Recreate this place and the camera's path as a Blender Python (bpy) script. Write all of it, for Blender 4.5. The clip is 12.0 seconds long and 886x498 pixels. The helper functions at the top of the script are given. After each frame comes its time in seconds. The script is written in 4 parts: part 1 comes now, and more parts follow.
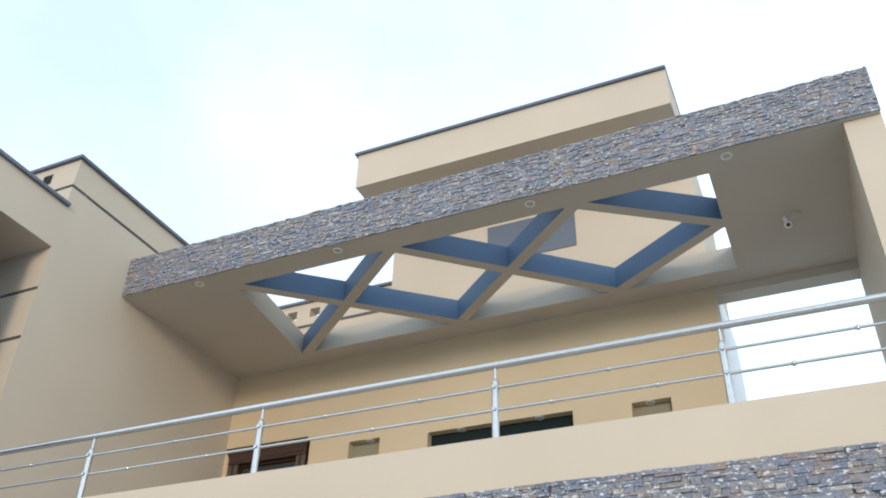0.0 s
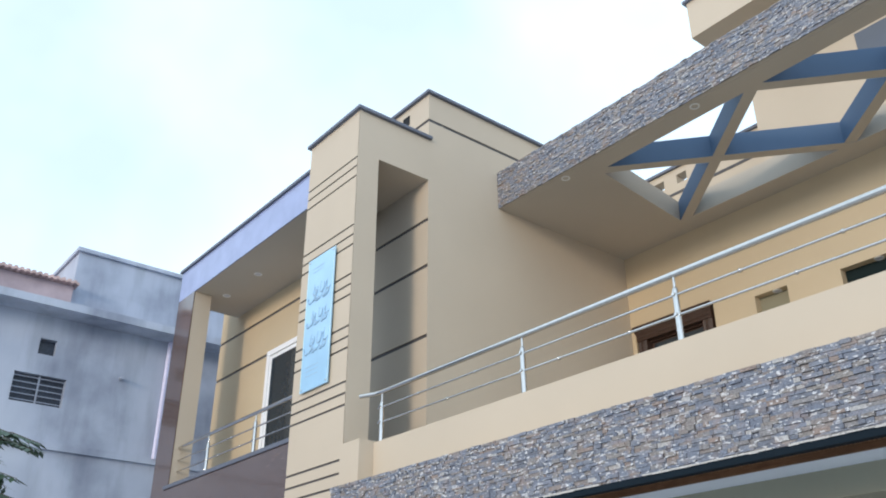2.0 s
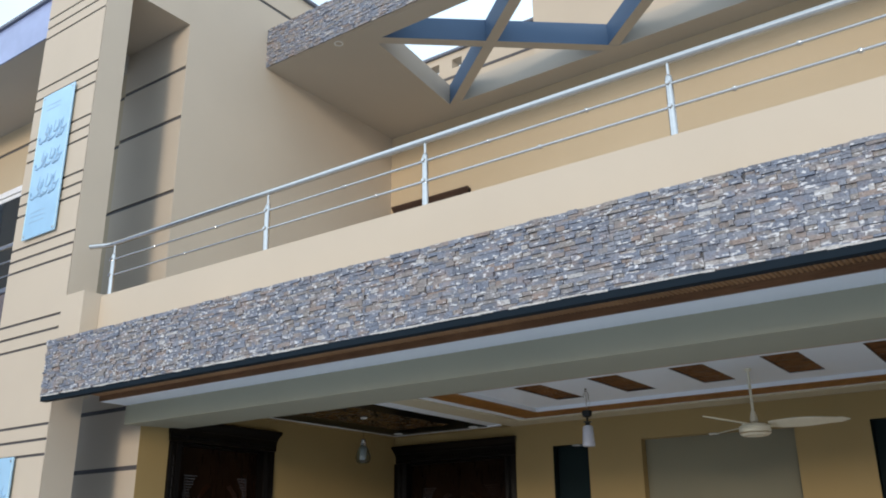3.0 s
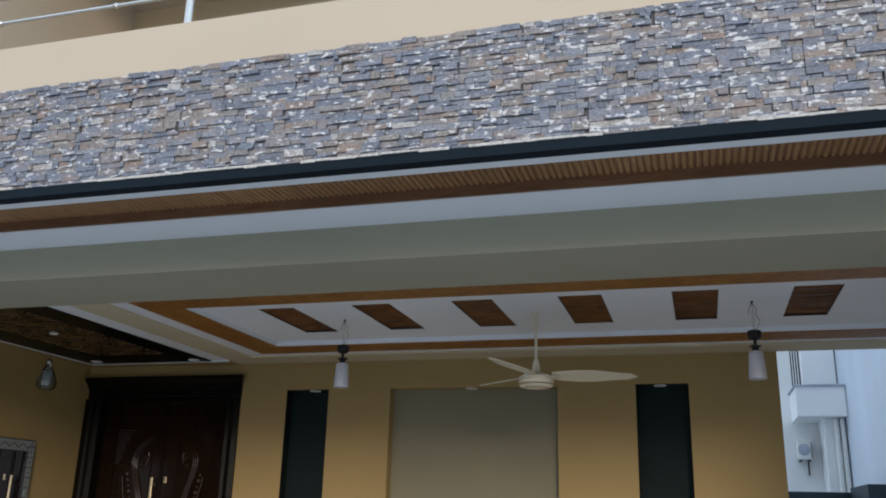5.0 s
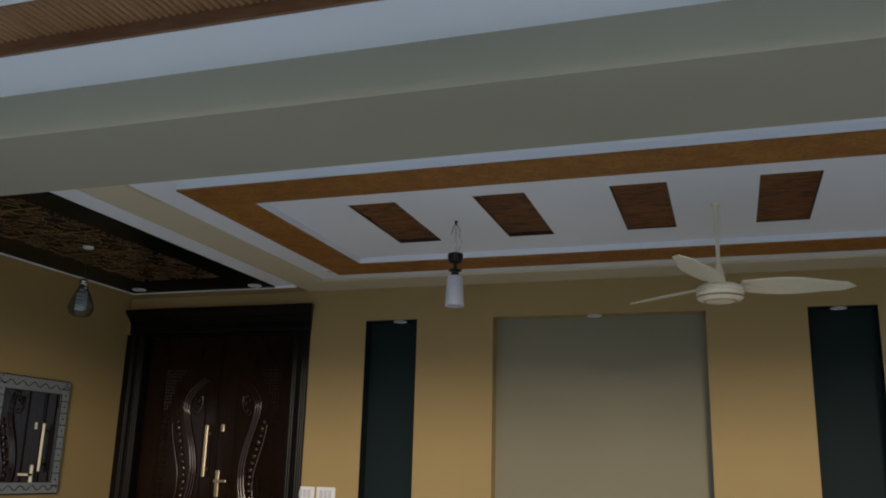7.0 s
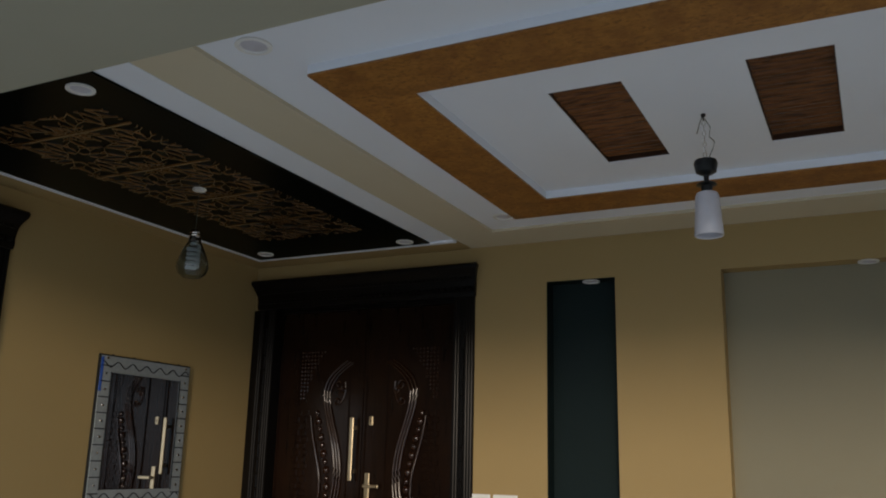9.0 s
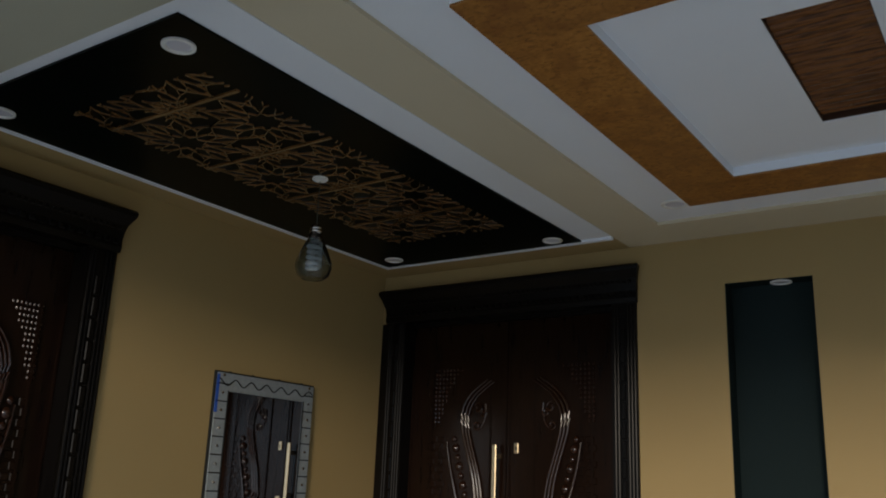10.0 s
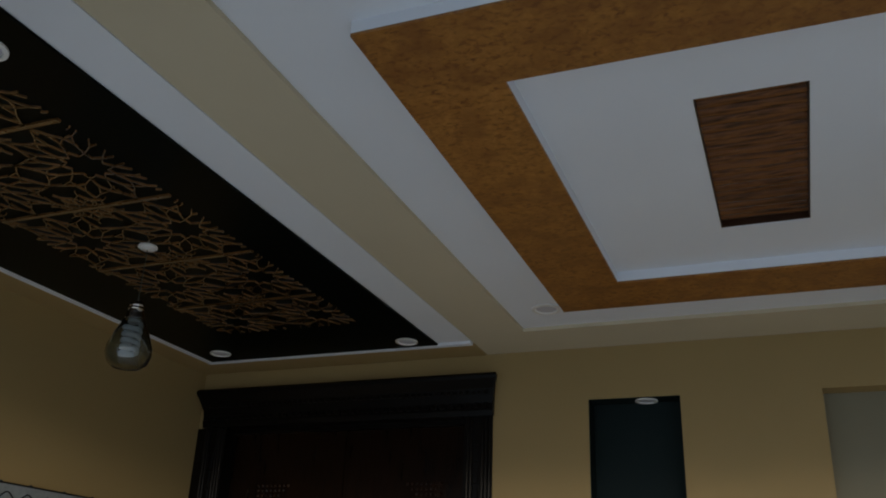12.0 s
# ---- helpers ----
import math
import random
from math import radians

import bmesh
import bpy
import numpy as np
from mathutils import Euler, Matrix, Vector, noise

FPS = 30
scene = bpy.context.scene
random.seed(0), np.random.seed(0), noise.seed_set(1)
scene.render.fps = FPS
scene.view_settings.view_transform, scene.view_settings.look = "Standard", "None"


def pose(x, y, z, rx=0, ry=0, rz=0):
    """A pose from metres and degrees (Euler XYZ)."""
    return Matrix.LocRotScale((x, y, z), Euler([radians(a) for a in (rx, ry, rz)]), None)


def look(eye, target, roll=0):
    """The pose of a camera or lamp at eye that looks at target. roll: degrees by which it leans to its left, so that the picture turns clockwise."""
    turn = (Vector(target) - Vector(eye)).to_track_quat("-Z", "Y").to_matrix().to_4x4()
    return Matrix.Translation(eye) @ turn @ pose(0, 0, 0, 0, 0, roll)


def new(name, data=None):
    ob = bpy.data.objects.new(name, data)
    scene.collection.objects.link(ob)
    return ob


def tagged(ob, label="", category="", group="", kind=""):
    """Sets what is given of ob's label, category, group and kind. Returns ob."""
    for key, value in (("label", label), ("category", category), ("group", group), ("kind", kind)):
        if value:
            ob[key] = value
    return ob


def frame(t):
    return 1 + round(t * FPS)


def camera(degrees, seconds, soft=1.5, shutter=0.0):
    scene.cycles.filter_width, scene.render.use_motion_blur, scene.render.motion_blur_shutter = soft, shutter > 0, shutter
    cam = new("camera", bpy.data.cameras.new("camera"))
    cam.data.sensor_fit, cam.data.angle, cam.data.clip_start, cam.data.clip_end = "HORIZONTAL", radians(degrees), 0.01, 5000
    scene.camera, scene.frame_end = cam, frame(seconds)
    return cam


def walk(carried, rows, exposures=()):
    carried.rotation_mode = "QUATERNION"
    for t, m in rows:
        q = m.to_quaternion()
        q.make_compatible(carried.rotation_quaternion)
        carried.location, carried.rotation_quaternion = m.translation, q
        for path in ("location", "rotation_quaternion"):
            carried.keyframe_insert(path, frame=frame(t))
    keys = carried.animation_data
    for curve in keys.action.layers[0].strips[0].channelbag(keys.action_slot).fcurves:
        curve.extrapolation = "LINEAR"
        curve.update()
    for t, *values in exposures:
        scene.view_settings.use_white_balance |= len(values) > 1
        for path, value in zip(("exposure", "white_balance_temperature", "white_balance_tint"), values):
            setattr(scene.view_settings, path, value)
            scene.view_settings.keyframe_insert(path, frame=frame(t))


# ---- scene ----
cam = camera(54.1, 12.0, soft=1.9)
PATH = [
    (0, (0.086, -0.18, 1.469), (-0.614, 1.312, 2.602), 1.8),
    (0.2, (0.037, -0.180, 1.464), (-0.669, 1.335, 2.562), 1.4),
    (0.5, (-0.037, -0.179, 1.456), (-0.868, 1.315, 2.495), 0.5),
    (0.8, (-0.089, -0.229, 1.451), (-1.115, 1.146, 2.478), 0.5),
    (1, (-0.113, -0.277, 1.447), (-1.224, 1.039, 2.463), 0.5),
    (1.5, (-0.159, -0.308, 1.434), (-1.474, 0.849, 2.399), 0.5),
    (2, (-0.183, -0.275, 1.431), (-1.578, 0.846, 2.323), 0.0),
    (2.3, (-0.197, -0.214, 1.400), (-1.546, 0.988, 2.258), -0.8),
    (2.5, (-0.21, -0.139, 1.365), (-1.507, 1.161, 2.157), -1.3),
    (3, (-0.254, 0.146, 1.301), (-1.349, 1.686, 1.954), -0.6),
    (3.5, (-0.317, 0.378, 1.281), (-1.329, 1.995, 1.881), -1.2),
    (3.7, (-0.378, 0.496, 1.296), (-1.356, 2.146, 1.864), -1.2),
    (5.3, (-1.519, 1.703, 1.227), (-2.023, 3.549, 1.809), 2.0),
    (5.5, (-1.582, 1.832, 1.214), (-2.087, 3.683, 1.778), 2.2),
    (6, (-1.918, 2.156, 1.222), (-2.372, 4.022, 1.779), 1.3),
    (6.5, (-2.258, 2.58, 1.238), (-2.79, 4.431, 1.778), 0.3),
    (7, (-2.587, 2.946, 1.219), (-3.197, 4.785, 1.713), 1.5),
    (7.2, (-2.745, 3.122, 1.196), (-3.385, 4.957, 1.669), 1.8),
    (8.8, (-3.584, 4.343, 1.263), (-4.444, 6.082, 1.75), 1.4),
    (9, (-3.677, 4.448, 1.256), (-4.546, 6.185, 1.734), 1.4),
    (9.5, (-3.96, 4.769, 1.272), (-4.879, 6.48, 1.749), 0.4),
    (10, (-4.242, 5.106, 1.292), (-5.343, 6.69, 1.819), 2.3),
    (10.2, (-4.37, 5.223, 1.305), (-5.493, 6.782, 1.861), 3.2),
    (10.5, (-4.522, 5.335, 1.324), (-5.587, 6.922, 1.915), 3.3),
    (11, (-4.709, 5.487, 1.377), (-5.642, 7.105, 2.092), 2.3),
    (11.5, (-4.786, 5.567, 1.4), (-5.668, 7.191, 2.165), 2.9),
    (12, (-4.72, 5.506, 1.387), (-5.417, 7.211, 2.167), 2.4),
]
walk(cam, [(t, look(eye, target, roll)) for t, eye, target, roll in PATH],
     exposures=[(0.0, 0.04, 6230, 11), (2.5, 0.05, 6120, 12), (5.3, -0.12, 6180, 13), (9.0, -0.09, 6230, 12), (10.0, -0.08, 6030, 10.5), (12.0, -0.09, 6120, 11)])

# ---- world and sun ----
world = bpy.data.worlds.new("sky")
scene.world = world
world.use_nodes = True
wn = world.node_tree
wn.nodes.clear()
w_out = wn.nodes.new("ShaderNodeOutputWorld")
w_bg = wn.nodes.new("ShaderNodeBackground")
w_sky = wn.nodes.new("ShaderNodeTexSky")
w_sky.sky_type = "NISHITA"
w_sky.sun_disc = False
SUN_ELEV, SUN_AZ = radians(8.8), radians(160)
w_sky.sun_elevation, w_sky.sun_rotation = SUN_ELEV, SUN_AZ
w_sky.air_density, w_sky.dust_density = 1.0, 2.0
w_co = wn.nodes.new("ShaderNodeTexCoord")
w_noise = wn.nodes.new("ShaderNodeTexNoise")
w_noise.inputs["Scale"].default_value = 1.6
w_noise.inputs["Detail"].default_value = 5
w_ramp = wn.nodes.new("ShaderNodeValToRGB")
w_ramp.color_ramp.elements[0].position, w_ramp.color_ramp.elements[0].color = 0.36, (0.64, 0.64, 0.64, 1)
w_ramp.color_ramp.elements[1].position, w_ramp.color_ramp.elements[1].color = 0.60, (1, 1, 1, 1)
w_mix = wn.nodes.new("ShaderNodeMix")
w_mix.data_type = "RGBA"
w_mix.inputs["B"].default_value = (11.6, 14.2, 16.0, 1)      # bright thin cloud
wn.links.new(w_co.outputs["Generated"], w_noise.inputs["Vector"])
wn.links.new(w_noise.outputs["Fac"], w_ramp.inputs["Fac"])
wn.links.new(w_ramp.outputs["Color"], w_mix.inputs["Factor"])
wn.links.new(w_sky.outputs["Color"], w_mix.inputs["A"])
wn.links.new(w_mix.outputs["Result"], w_bg.inputs["Color"])
w_bg.inputs["Strength"].default_value = 0.1
wn.links.new(w_bg.outputs["Background"], w_out.inputs["Surface"])

sun_data = bpy.data.lights.new("sun", "SUN")
sun_data.energy, sun_data.angle, sun_data.color = 1.6, radians(10), (1.0, 0.83, 0.62)
sun = new("sun", sun_data)
sun.matrix_world = look((0, 0, 30), (0 - math.sin(SUN_AZ) * math.cos(SUN_ELEV), 0 - math.cos(SUN_AZ) * math.cos(SUN_ELEV), 30 - math.sin(SUN_ELEV)))


# ---- materials ----
def base_material(name):
    m = bpy.data.materials.new(name)
    m.use_nodes = True
    nt = m.node_tree
    return m, nt, nt.nodes["Principled BSDF"]


def noise_tex(nt, scale, detail=4, coord="Object", stretch=(1, 1, 1)):
    co = nt.nodes.new("ShaderNodeTexCoord")
    mp = nt.nodes.new("ShaderNodeMapping")
    mp.inputs["Scale"].default_value = stretch
    n = nt.nodes.new("ShaderNodeTexNoise")
    n.inputs["Scale"].default_value = scale
    n.inputs["Detail"].default_value = detail
    nt.links.new(co.outputs[coord], mp.inputs["Vector"])
    nt.links.new(mp.outputs["Vector"], n.inputs["Vector"])
    return n


def ramp(nt, source, stops):
    r = nt.nodes.new("ShaderNodeValToRGB")
    el = r.color_ramp.elements
    while len(el) < len(stops):
        el.new(0.5)
    for e, (p, c) in zip(el, stops):
        e.position, e.color = p, (*c, 1)
    nt.links.new(source, r.inputs["Fac"])
    return r


def mix_rgb(nt, a, b, fac, mode="MIX"):
    x = nt.nodes.new("ShaderNodeMix")
    x.data_type, x.blend_type = "RGBA", mode
    for sock, v in (("A", a), ("B", b), ("Factor", fac)):
        if isinstance(v, (int, float)):
            x.inputs[sock].default_value = v
        elif isinstance(v, tuple):
            x.inputs[sock].default_value = (*v, 1)
        else:
            nt.links.new(v, x.inputs[sock])
    return x.outputs["Result"]


def bump(nt, bsdf, height, strength, distance=0.01):
    b = nt.nodes.new("ShaderNodeBump")
    b.inputs["Strength"].default_value, b.inputs["Distance"].default_value = strength, distance
    nt.links.new(height, b.inputs["Height"])
    nt.links.new(b.outputs["Normal"], bsdf.inputs["Normal"])


def paint(name, colour, rough=0.7, stain=0.12, grain=0.25, coarse=0.8):
    """Wall paint: broad uneven tone, a fine roller grain."""
    m, nt, p = base_material(name)
    big = noise_tex(nt, coarse, 5)
    small = noise_tex(nt, 140, 3)
    dark = tuple(c * (1 - stain) for c in colour)
    light = tuple(min(1, c * (1 + stain * 0.5)) for c in colour)
    r = ramp(nt, big.outputs["Fac"], [(0.3, dark), (0.7, light)])
    col = mix_rgb(nt, r.outputs["Color"], tuple(c * 0.9 for c in colour), 0.25)
    nt.links.new(col, p.inputs["Base Color"])
    p.inputs["Roughness"].default_value = rough
    bump(nt, p, small.outputs["Fac"], grain, 0.002)
    return m


def wood(name, light, dark, scale=6, stretch=(1, 8, 8), rough=0.35, coat=0.0):
    m, nt, p = base_material(name)
    n = noise_tex(nt, scale, 6, stretch=stretch)
    n2 = noise_tex(nt, 1.5, 3)
    r = ramp(nt, n.outputs["Fac"], [(0.3, dark), (0.55, light), (0.75, dark)])
    col = mix_rgb(nt, r.outputs["Color"], tuple(c * 0.7 for c in dark), n2.outputs["Fac"])
    nt.links.new(col, p.inputs["Base Color"])
    p.inputs["Roughness"].default_value = rough
    p.inputs["Coat Weight"].default_value = coat
    bump(nt, p, n.outputs["Fac"], 0.15, 0.003)
    return m


def plain(name, colour, rough=0.5, metal=0.0, vary=0.1, scale=20):
    m, nt, p = base_material(name)
    n = noise_tex(nt, scale, 4)
    r = ramp(nt, n.outputs["Fac"], [(0.3, tuple(c * (1 - vary) for c in colour)), (0.7, tuple(min(1, c * (1 + vary)) for c in colour))])
    nt.links.new(r.outputs["Color"], p.inputs["Base Color"])
    p.inputs["Roughness"].default_value, p.inputs["Metallic"].default_value = rough, metal
    return m


def raw_plaster():
    m, nt, p = base_material("raw_plaster")
    big, streak, fine = noise_tex(nt, 0.55, 6), noise_tex(nt, 2.2, 6, stretch=(1, 1, 0.22)), noise_tex(nt, 60, 4)
    r = ramp(nt, big.outputs["Fac"], [(0.30, (0.25, 0.28, 0.36)), (0.46, (0.40, 0.44, 0.54)), (0.68, (0.48, 0.52, 0.61))])
    s = ramp(nt, streak.outputs["Fac"], [(0.38, (0.55, 0.56, 0.58)), (0.52, (1, 1, 1)), (0.72, (1.1, 1.1, 1.08))])
    nt.links.new(mix_rgb(nt, r.outputs["Color"], s.outputs["Color"], 0.4, "MULTIPLY"), p.inputs["Base Color"])
    p.inputs["Roughness"].default_value = 0.9
    bump(nt, p, fine.outputs["Fac"], 0.5, 0.004)
    return m


CREAM = paint("cream_paint", (0.545, 0.463, 0.365), 0.75, 0.06)
GOLD = paint("golden_paint", (0.375, 0.265, 0.108), 0.7, 0.08)
WARM = paint("warm_cream_paint", (0.53, 0.425, 0.285), 0.7, 0.08)
WHITE = paint("ceiling_white", (0.83, 0.87, 0.94), 0.65, 0.05, 0.12)
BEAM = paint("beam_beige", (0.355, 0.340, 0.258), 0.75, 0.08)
STRIP = paint("strip_beige", (0.62, 0.55, 0.395), 0.75, 0.08)
SOFFIT = paint("soffit_beige", (0.51, 0.457, 0.388), 0.75, 0.06)
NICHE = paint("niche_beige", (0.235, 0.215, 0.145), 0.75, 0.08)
CHARCOAL = paint("charcoal_paint", (0.012, 0.021, 0.022), 0.6, 0.2)
DRIP = paint("drip_edge_navy", (0.010, 0.017, 0.025), 0.7, 0.15)
DRIP.node_tree.nodes["Principled BSDF"].inputs["Specular IOR Level"].default_value = 0.08
COPING = paint("coping_grey", (0.13, 0.145, 0.19), 0.6, 0.2)
CHARCOAL.node_tree.nodes["Principled BSDF"].inputs["Specular IOR Level"].default_value = 0.08
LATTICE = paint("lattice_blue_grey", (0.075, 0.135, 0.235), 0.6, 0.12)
GROOVE = paint("groove_grey", (0.085, 0.08, 0.085), 0.7, 0.2)
CONCRETE = raw_plaster()
GROUND = paint("ground_concrete", (0.475, 0.475, 0.48), 0.85, 0.3, 0.6, 0.4)
TILE = plain("floor_tile", (0.75, 0.74, 0.73), 0.3)
NBWHITE = paint("neighbour_white", (0.86, 0.87, 0.88), 0.75, 0.1)
NBBLUE = paint("neighbour_pale_wall", (0.62, 0.68, 0.78), 0.75, 0.1)
BLACK = plain("black_lacquer", (0.002, 0.0035, 0.003), 0.3)
BLACK.node_tree.nodes["Principled BSDF"].inputs["Specular IOR Level"].default_value = 0.05
STEEL = plain("stainless_steel", (0.64, 0.61, 0.58), 0.07, 1.0, 0.05)
BRASS = plain("brushed_brass", (0.46, 0.37, 0.24), 0.3, 1.0, 0.08)
PLASTIC = plain("white_plastic", (0.78, 0.78, 0.76), 0.4, 0, 0.03)
FANWHITE = plain("ivory_enamel", (0.74, 0.69, 0.55), 0.4, 0, 0.04)
GLASSWHITE = plain("opal_glass", (0.56, 0.56, 0.62), 0.3, 0, 0.03)
DARKMETAL = plain("black_metal", (0.025, 0.028, 0.03), 0.4, 0.6)
WIRE = plain("black_cable", (0.02, 0.03, 0.025), 0.6)
SLAT = wood("walnut_slat", (0.50, 0.285, 0.135), (0.29, 0.15, 0.065), 5, (9, 1.2, 9), 0.4)
RIB = wood("walnut_rib", (0.32, 0.122, 0.034), (0.05, 0.019, 0.005), 7, (1.0, 9, 9), 0.24)
RIB.node_tree.nodes["Principled BSDF"].inputs["Specular IOR Level"].default_value = 0.22
DARKWOOD = wood("walnut_edge", (0.30, 0.155, 0.078), (0.17, 0.08, 0.04), 6, (1, 8, 8), 0.4)
JALI = plain("jali_gold_brown", (0.13, 0.070, 0.027), 0.16, 0.0, 0.5)
JALI.node_tree.nodes["Principled BSDF"].inputs["Coat Weight"].default_value = 0.6
JALI.node_tree.nodes["Principled BSDF"].inputs["Specular IOR Level"].default_value = 0.9
DOORWOOD = wood("door_stain", (0.020, 0.0088, 0.0042), (0.0075, 0.0036, 0.0022), 4, (8, 8, 1), 0.22, 0.0)
DOORGLOSS = wood("door_relief_varnish", (0.040, 0.014, 0.006), (0.016, 0.006, 0.003), 6, (8, 8, 1), 0.16, 0.0)
DOORGLOSS.node_tree.nodes["Principled BSDF"].inputs["Specular IOR Level"].default_value = 0.55
TERRACEWOOD = wood("terrace_door_stain", (0.080, 0.043, 0.030), (0.036, 0.019, 0.013), 5, (8, 8, 1), 0.35, 0.0)
PANEL_EDGE = plain("panel_edge_stain", (0.045, 0.018, 0.008), 0.4)
DOOR_SPEC = 0.13
DOORWOOD.node_tree.nodes["Principled BSDF"].inputs["Specular IOR Level"].default_value = 0.14
DOORDARK = wood("door_frame_stain", (0.0075, 0.006, 0.005), (0.0042, 0.0034, 0.003), 4, (8, 8, 1), 0.3, 0.0)
DOORDARK.node_tree.nodes["Principled BSDF"].inputs["Specular IOR Level"].default_value = DOOR_SPEC
UPVC = plain("white_upvc", (0.82, 0.82, 0.84), 0.35, 0, 0.02)


def burl():
    m, nt, p = base_material("orange_veneer")
    a = noise_tex(nt, 40, 7, stretch=(1, 1.3, 1))
    a.inputs["Distortion"].default_value = 0.7
    b = noise_tex(nt, 9, 4)
    isle = nt.nodes.new("ShaderNodeNewGeometry").outputs["Random Per Island"]
    sheet = ramp(nt, isle, [(0.0, (0.80, 0.78, 0.75)), (1.0, (1.08, 1.08, 1.08))])
    r = ramp(nt, a.outputs["Fac"], [(0.30, (0.18, 0.066, 0.011)), (0.46, (0.33, 0.139, 0.023)), (0.68, (0.42, 0.188, 0.036))])
    patch = ramp(nt, b.outputs["Fac"], [(0.42, (0, 0, 0)), (0.62, (0.6, 0.6, 0.6))])
    col = mix_rgb(nt, r.outputs["Color"], (0.21, 0.078, 0.013), patch.outputs["Color"])
    nt.links.new(mix_rgb(nt, col, sheet.outputs["Color"], 1.0, "MULTIPLY"), p.inputs["Base Color"])
    p.inputs["Roughness"].default_value = 0.5
    bump(nt, p, a.outputs["Fac"], 0.2, 0.002)
    return m


def laminate(name, tint, weight):
    m, nt, p = base_material(name)
    a = noise_tex(nt, 5, 7, stretch=(0.8, 0.8, 9))
    b = noise_tex(nt, 0.7, 4)
    r = ramp(nt, a.outputs["Fac"], [(0.3, (0.06, 0.038, 0.030)), (0.7, (0.15, 0.10, 0.082))])
    nt.links.new(mix_rgb(nt, r.outputs["Color"], (0.10, 0.07, 0.062), mix_rgb(nt, (0, 0, 0), b.outputs["Color"], 0.6)), p.inputs["Base Color"])
    p.inputs["Roughness"].default_value = 0.22
    p.inputs["Coat Weight"].default_value, p.inputs["Coat Roughness"].default_value, p.inputs["Coat IOR"].default_value = weight, 0.10, 2.6
    p.inputs["Coat Tint"].default_value = (*tint, 1)
    return m


def slate(name, per_object):
    """Split-face stone strips: slate blue, grey, buff and rust, one tone a strip."""
    m, nt, p = base_material(name)
    if per_object:
        rnd = nt.nodes.new("ShaderNodeObjectInfo").outputs["Random"]
    else:
        rnd = nt.nodes.new("ShaderNodeNewGeometry").outputs["Random Per Island"]
    r = ramp(nt, rnd, [(0.0, (0.152, 0.173, 0.225)), (0.14, (0.207, 0.219, 0.258)), (0.27, (0.170, 0.189, 0.241)), (0.38, (0.216, 0.207, 0.213)), (0.50, (0.189, 0.204, 0.253)),
                       (0.60, (0.228, 0.202, 0.195)), (0.68, (0.138, 0.152, 0.191)), (0.78, (0.230, 0.213, 0.204)), (0.86, (0.241, 0.191, 0.170)), (0.905, (0.386, 0.377, 0.377)), (0.945, (0.189, 0.204, 0.248))])
    r.color_ramp.interpolation = "CONSTANT"
    where = nt.nodes.new("ShaderNodeNewGeometry").outputs["Position"]
    layers = []
    for scale, detail, stretch in ((70, 8, (1, 1, 1.6)), (7, 6, (1, 1, 1.6)), (27, 6, (1, 1, 2.2))):
        mp = nt.nodes.new("ShaderNodeMapping")
        mp.inputs["Scale"].default_value = stretch
        tex = nt.nodes.new("ShaderNodeTexNoise")
        tex.inputs["Scale"].default_value, tex.inputs["Detail"].default_value = scale, detail
        nt.links.new(where, mp.inputs["Vector"])
        nt.links.new(mp.outputs["Vector"], tex.inputs["Vector"])
        layers.append(tex.outputs["Fac"])
    grain, blotch, fleck = layers
    tone = ramp(nt, grain, [(0.32, (0.55, 0.55, 0.58)), (0.5, (0.98, 0.98, 0.98)), (0.68, (1.3, 1.29, 1.27))])
    col = mix_rgb(nt, r.outputs["Color"], tone.outputs["Color"], 0.9, "MULTIPLY")
    tan = ramp(nt, blotch, [(0.52, (0, 0, 0)), (0.70, (0.6, 0.6, 0.6))])
    col = mix_rgb(nt, col, (0.29, 0.215, 0.18), tan.outputs["Color"])
    white = ramp(nt, fleck, [(0.59, (0, 0, 0)), (0.635, (0.9, 0.9, 0.9))])
    col = mix_rgb(nt, col, (0.63, 0.63, 0.65), white.outputs["Color"])
    nt.links.new(col, p.inputs["Base Color"])
    p.inputs["Roughness"].default_value = 0.6
    bump(nt, p, grain, 0.6, 0.006)
    return m


BURL, CLAD = burl(), laminate("brown_cladding", (1.0, 0.93, 0.9), 0.55)
# brown boards like CLAD; the blue is sky reflection put into the colour
FASCIA = plain("fascia_painted_sky_sheen", (0.30, 0.35, 0.56), 0.25, 0, 0.08, 3)
STONE, STONE_PIECE = slate("slate_strips", False), slate("slate_strip", True)
MORTAR_EDGE = plain("mortar_edge", (0.48, 0.46, 0.44), 0.9, 0, 0.3, 60)
MORTAR = plain("stone_backing", (0.09, 0.09, 0.095), 0.9)


def glass(name, colour, rough=0.02, trans=1.0):
    m, nt, p = base_material(name)
    p.inputs["Base Color"].default_value = (*colour, 1)
    p.inputs["Roughness"].default_value = rough
    p.inputs["Transmission Weight"].default_value = trans
    return m


CLEAR = glass("clear_lamp_glass", (0.58, 0.64, 0.66))
TINT = plain("tinted_window_glass", (0.03, 0.04, 0.05), 0.06, 0, 0.05)
MIRROR = plain("mirror", (0.82, 0.83, 0.84), 0.02, 1.0, 0.0)
FROST = plain("frosted_mirror_border", (0.34, 0.38, 0.40), 0.35, 0.3, 0.1, 40)
SIGNBLUE = plain("pale_blue_acrylic", (0.36, 0.58, 0.79), 0.15, 0, 0.06, 3)
SIGNINK = plain("engraved_grey", (0.27, 0.42, 0.58), 0.4, 0, 0.05)
SIGNEDGE = plain("clear_acrylic_edge", (0.55, 0.76, 0.80), 0.15)
LEAF = plain("leaf_green", (0.045, 0.085, 0.045), 0.55, 0, 0.35, 6)
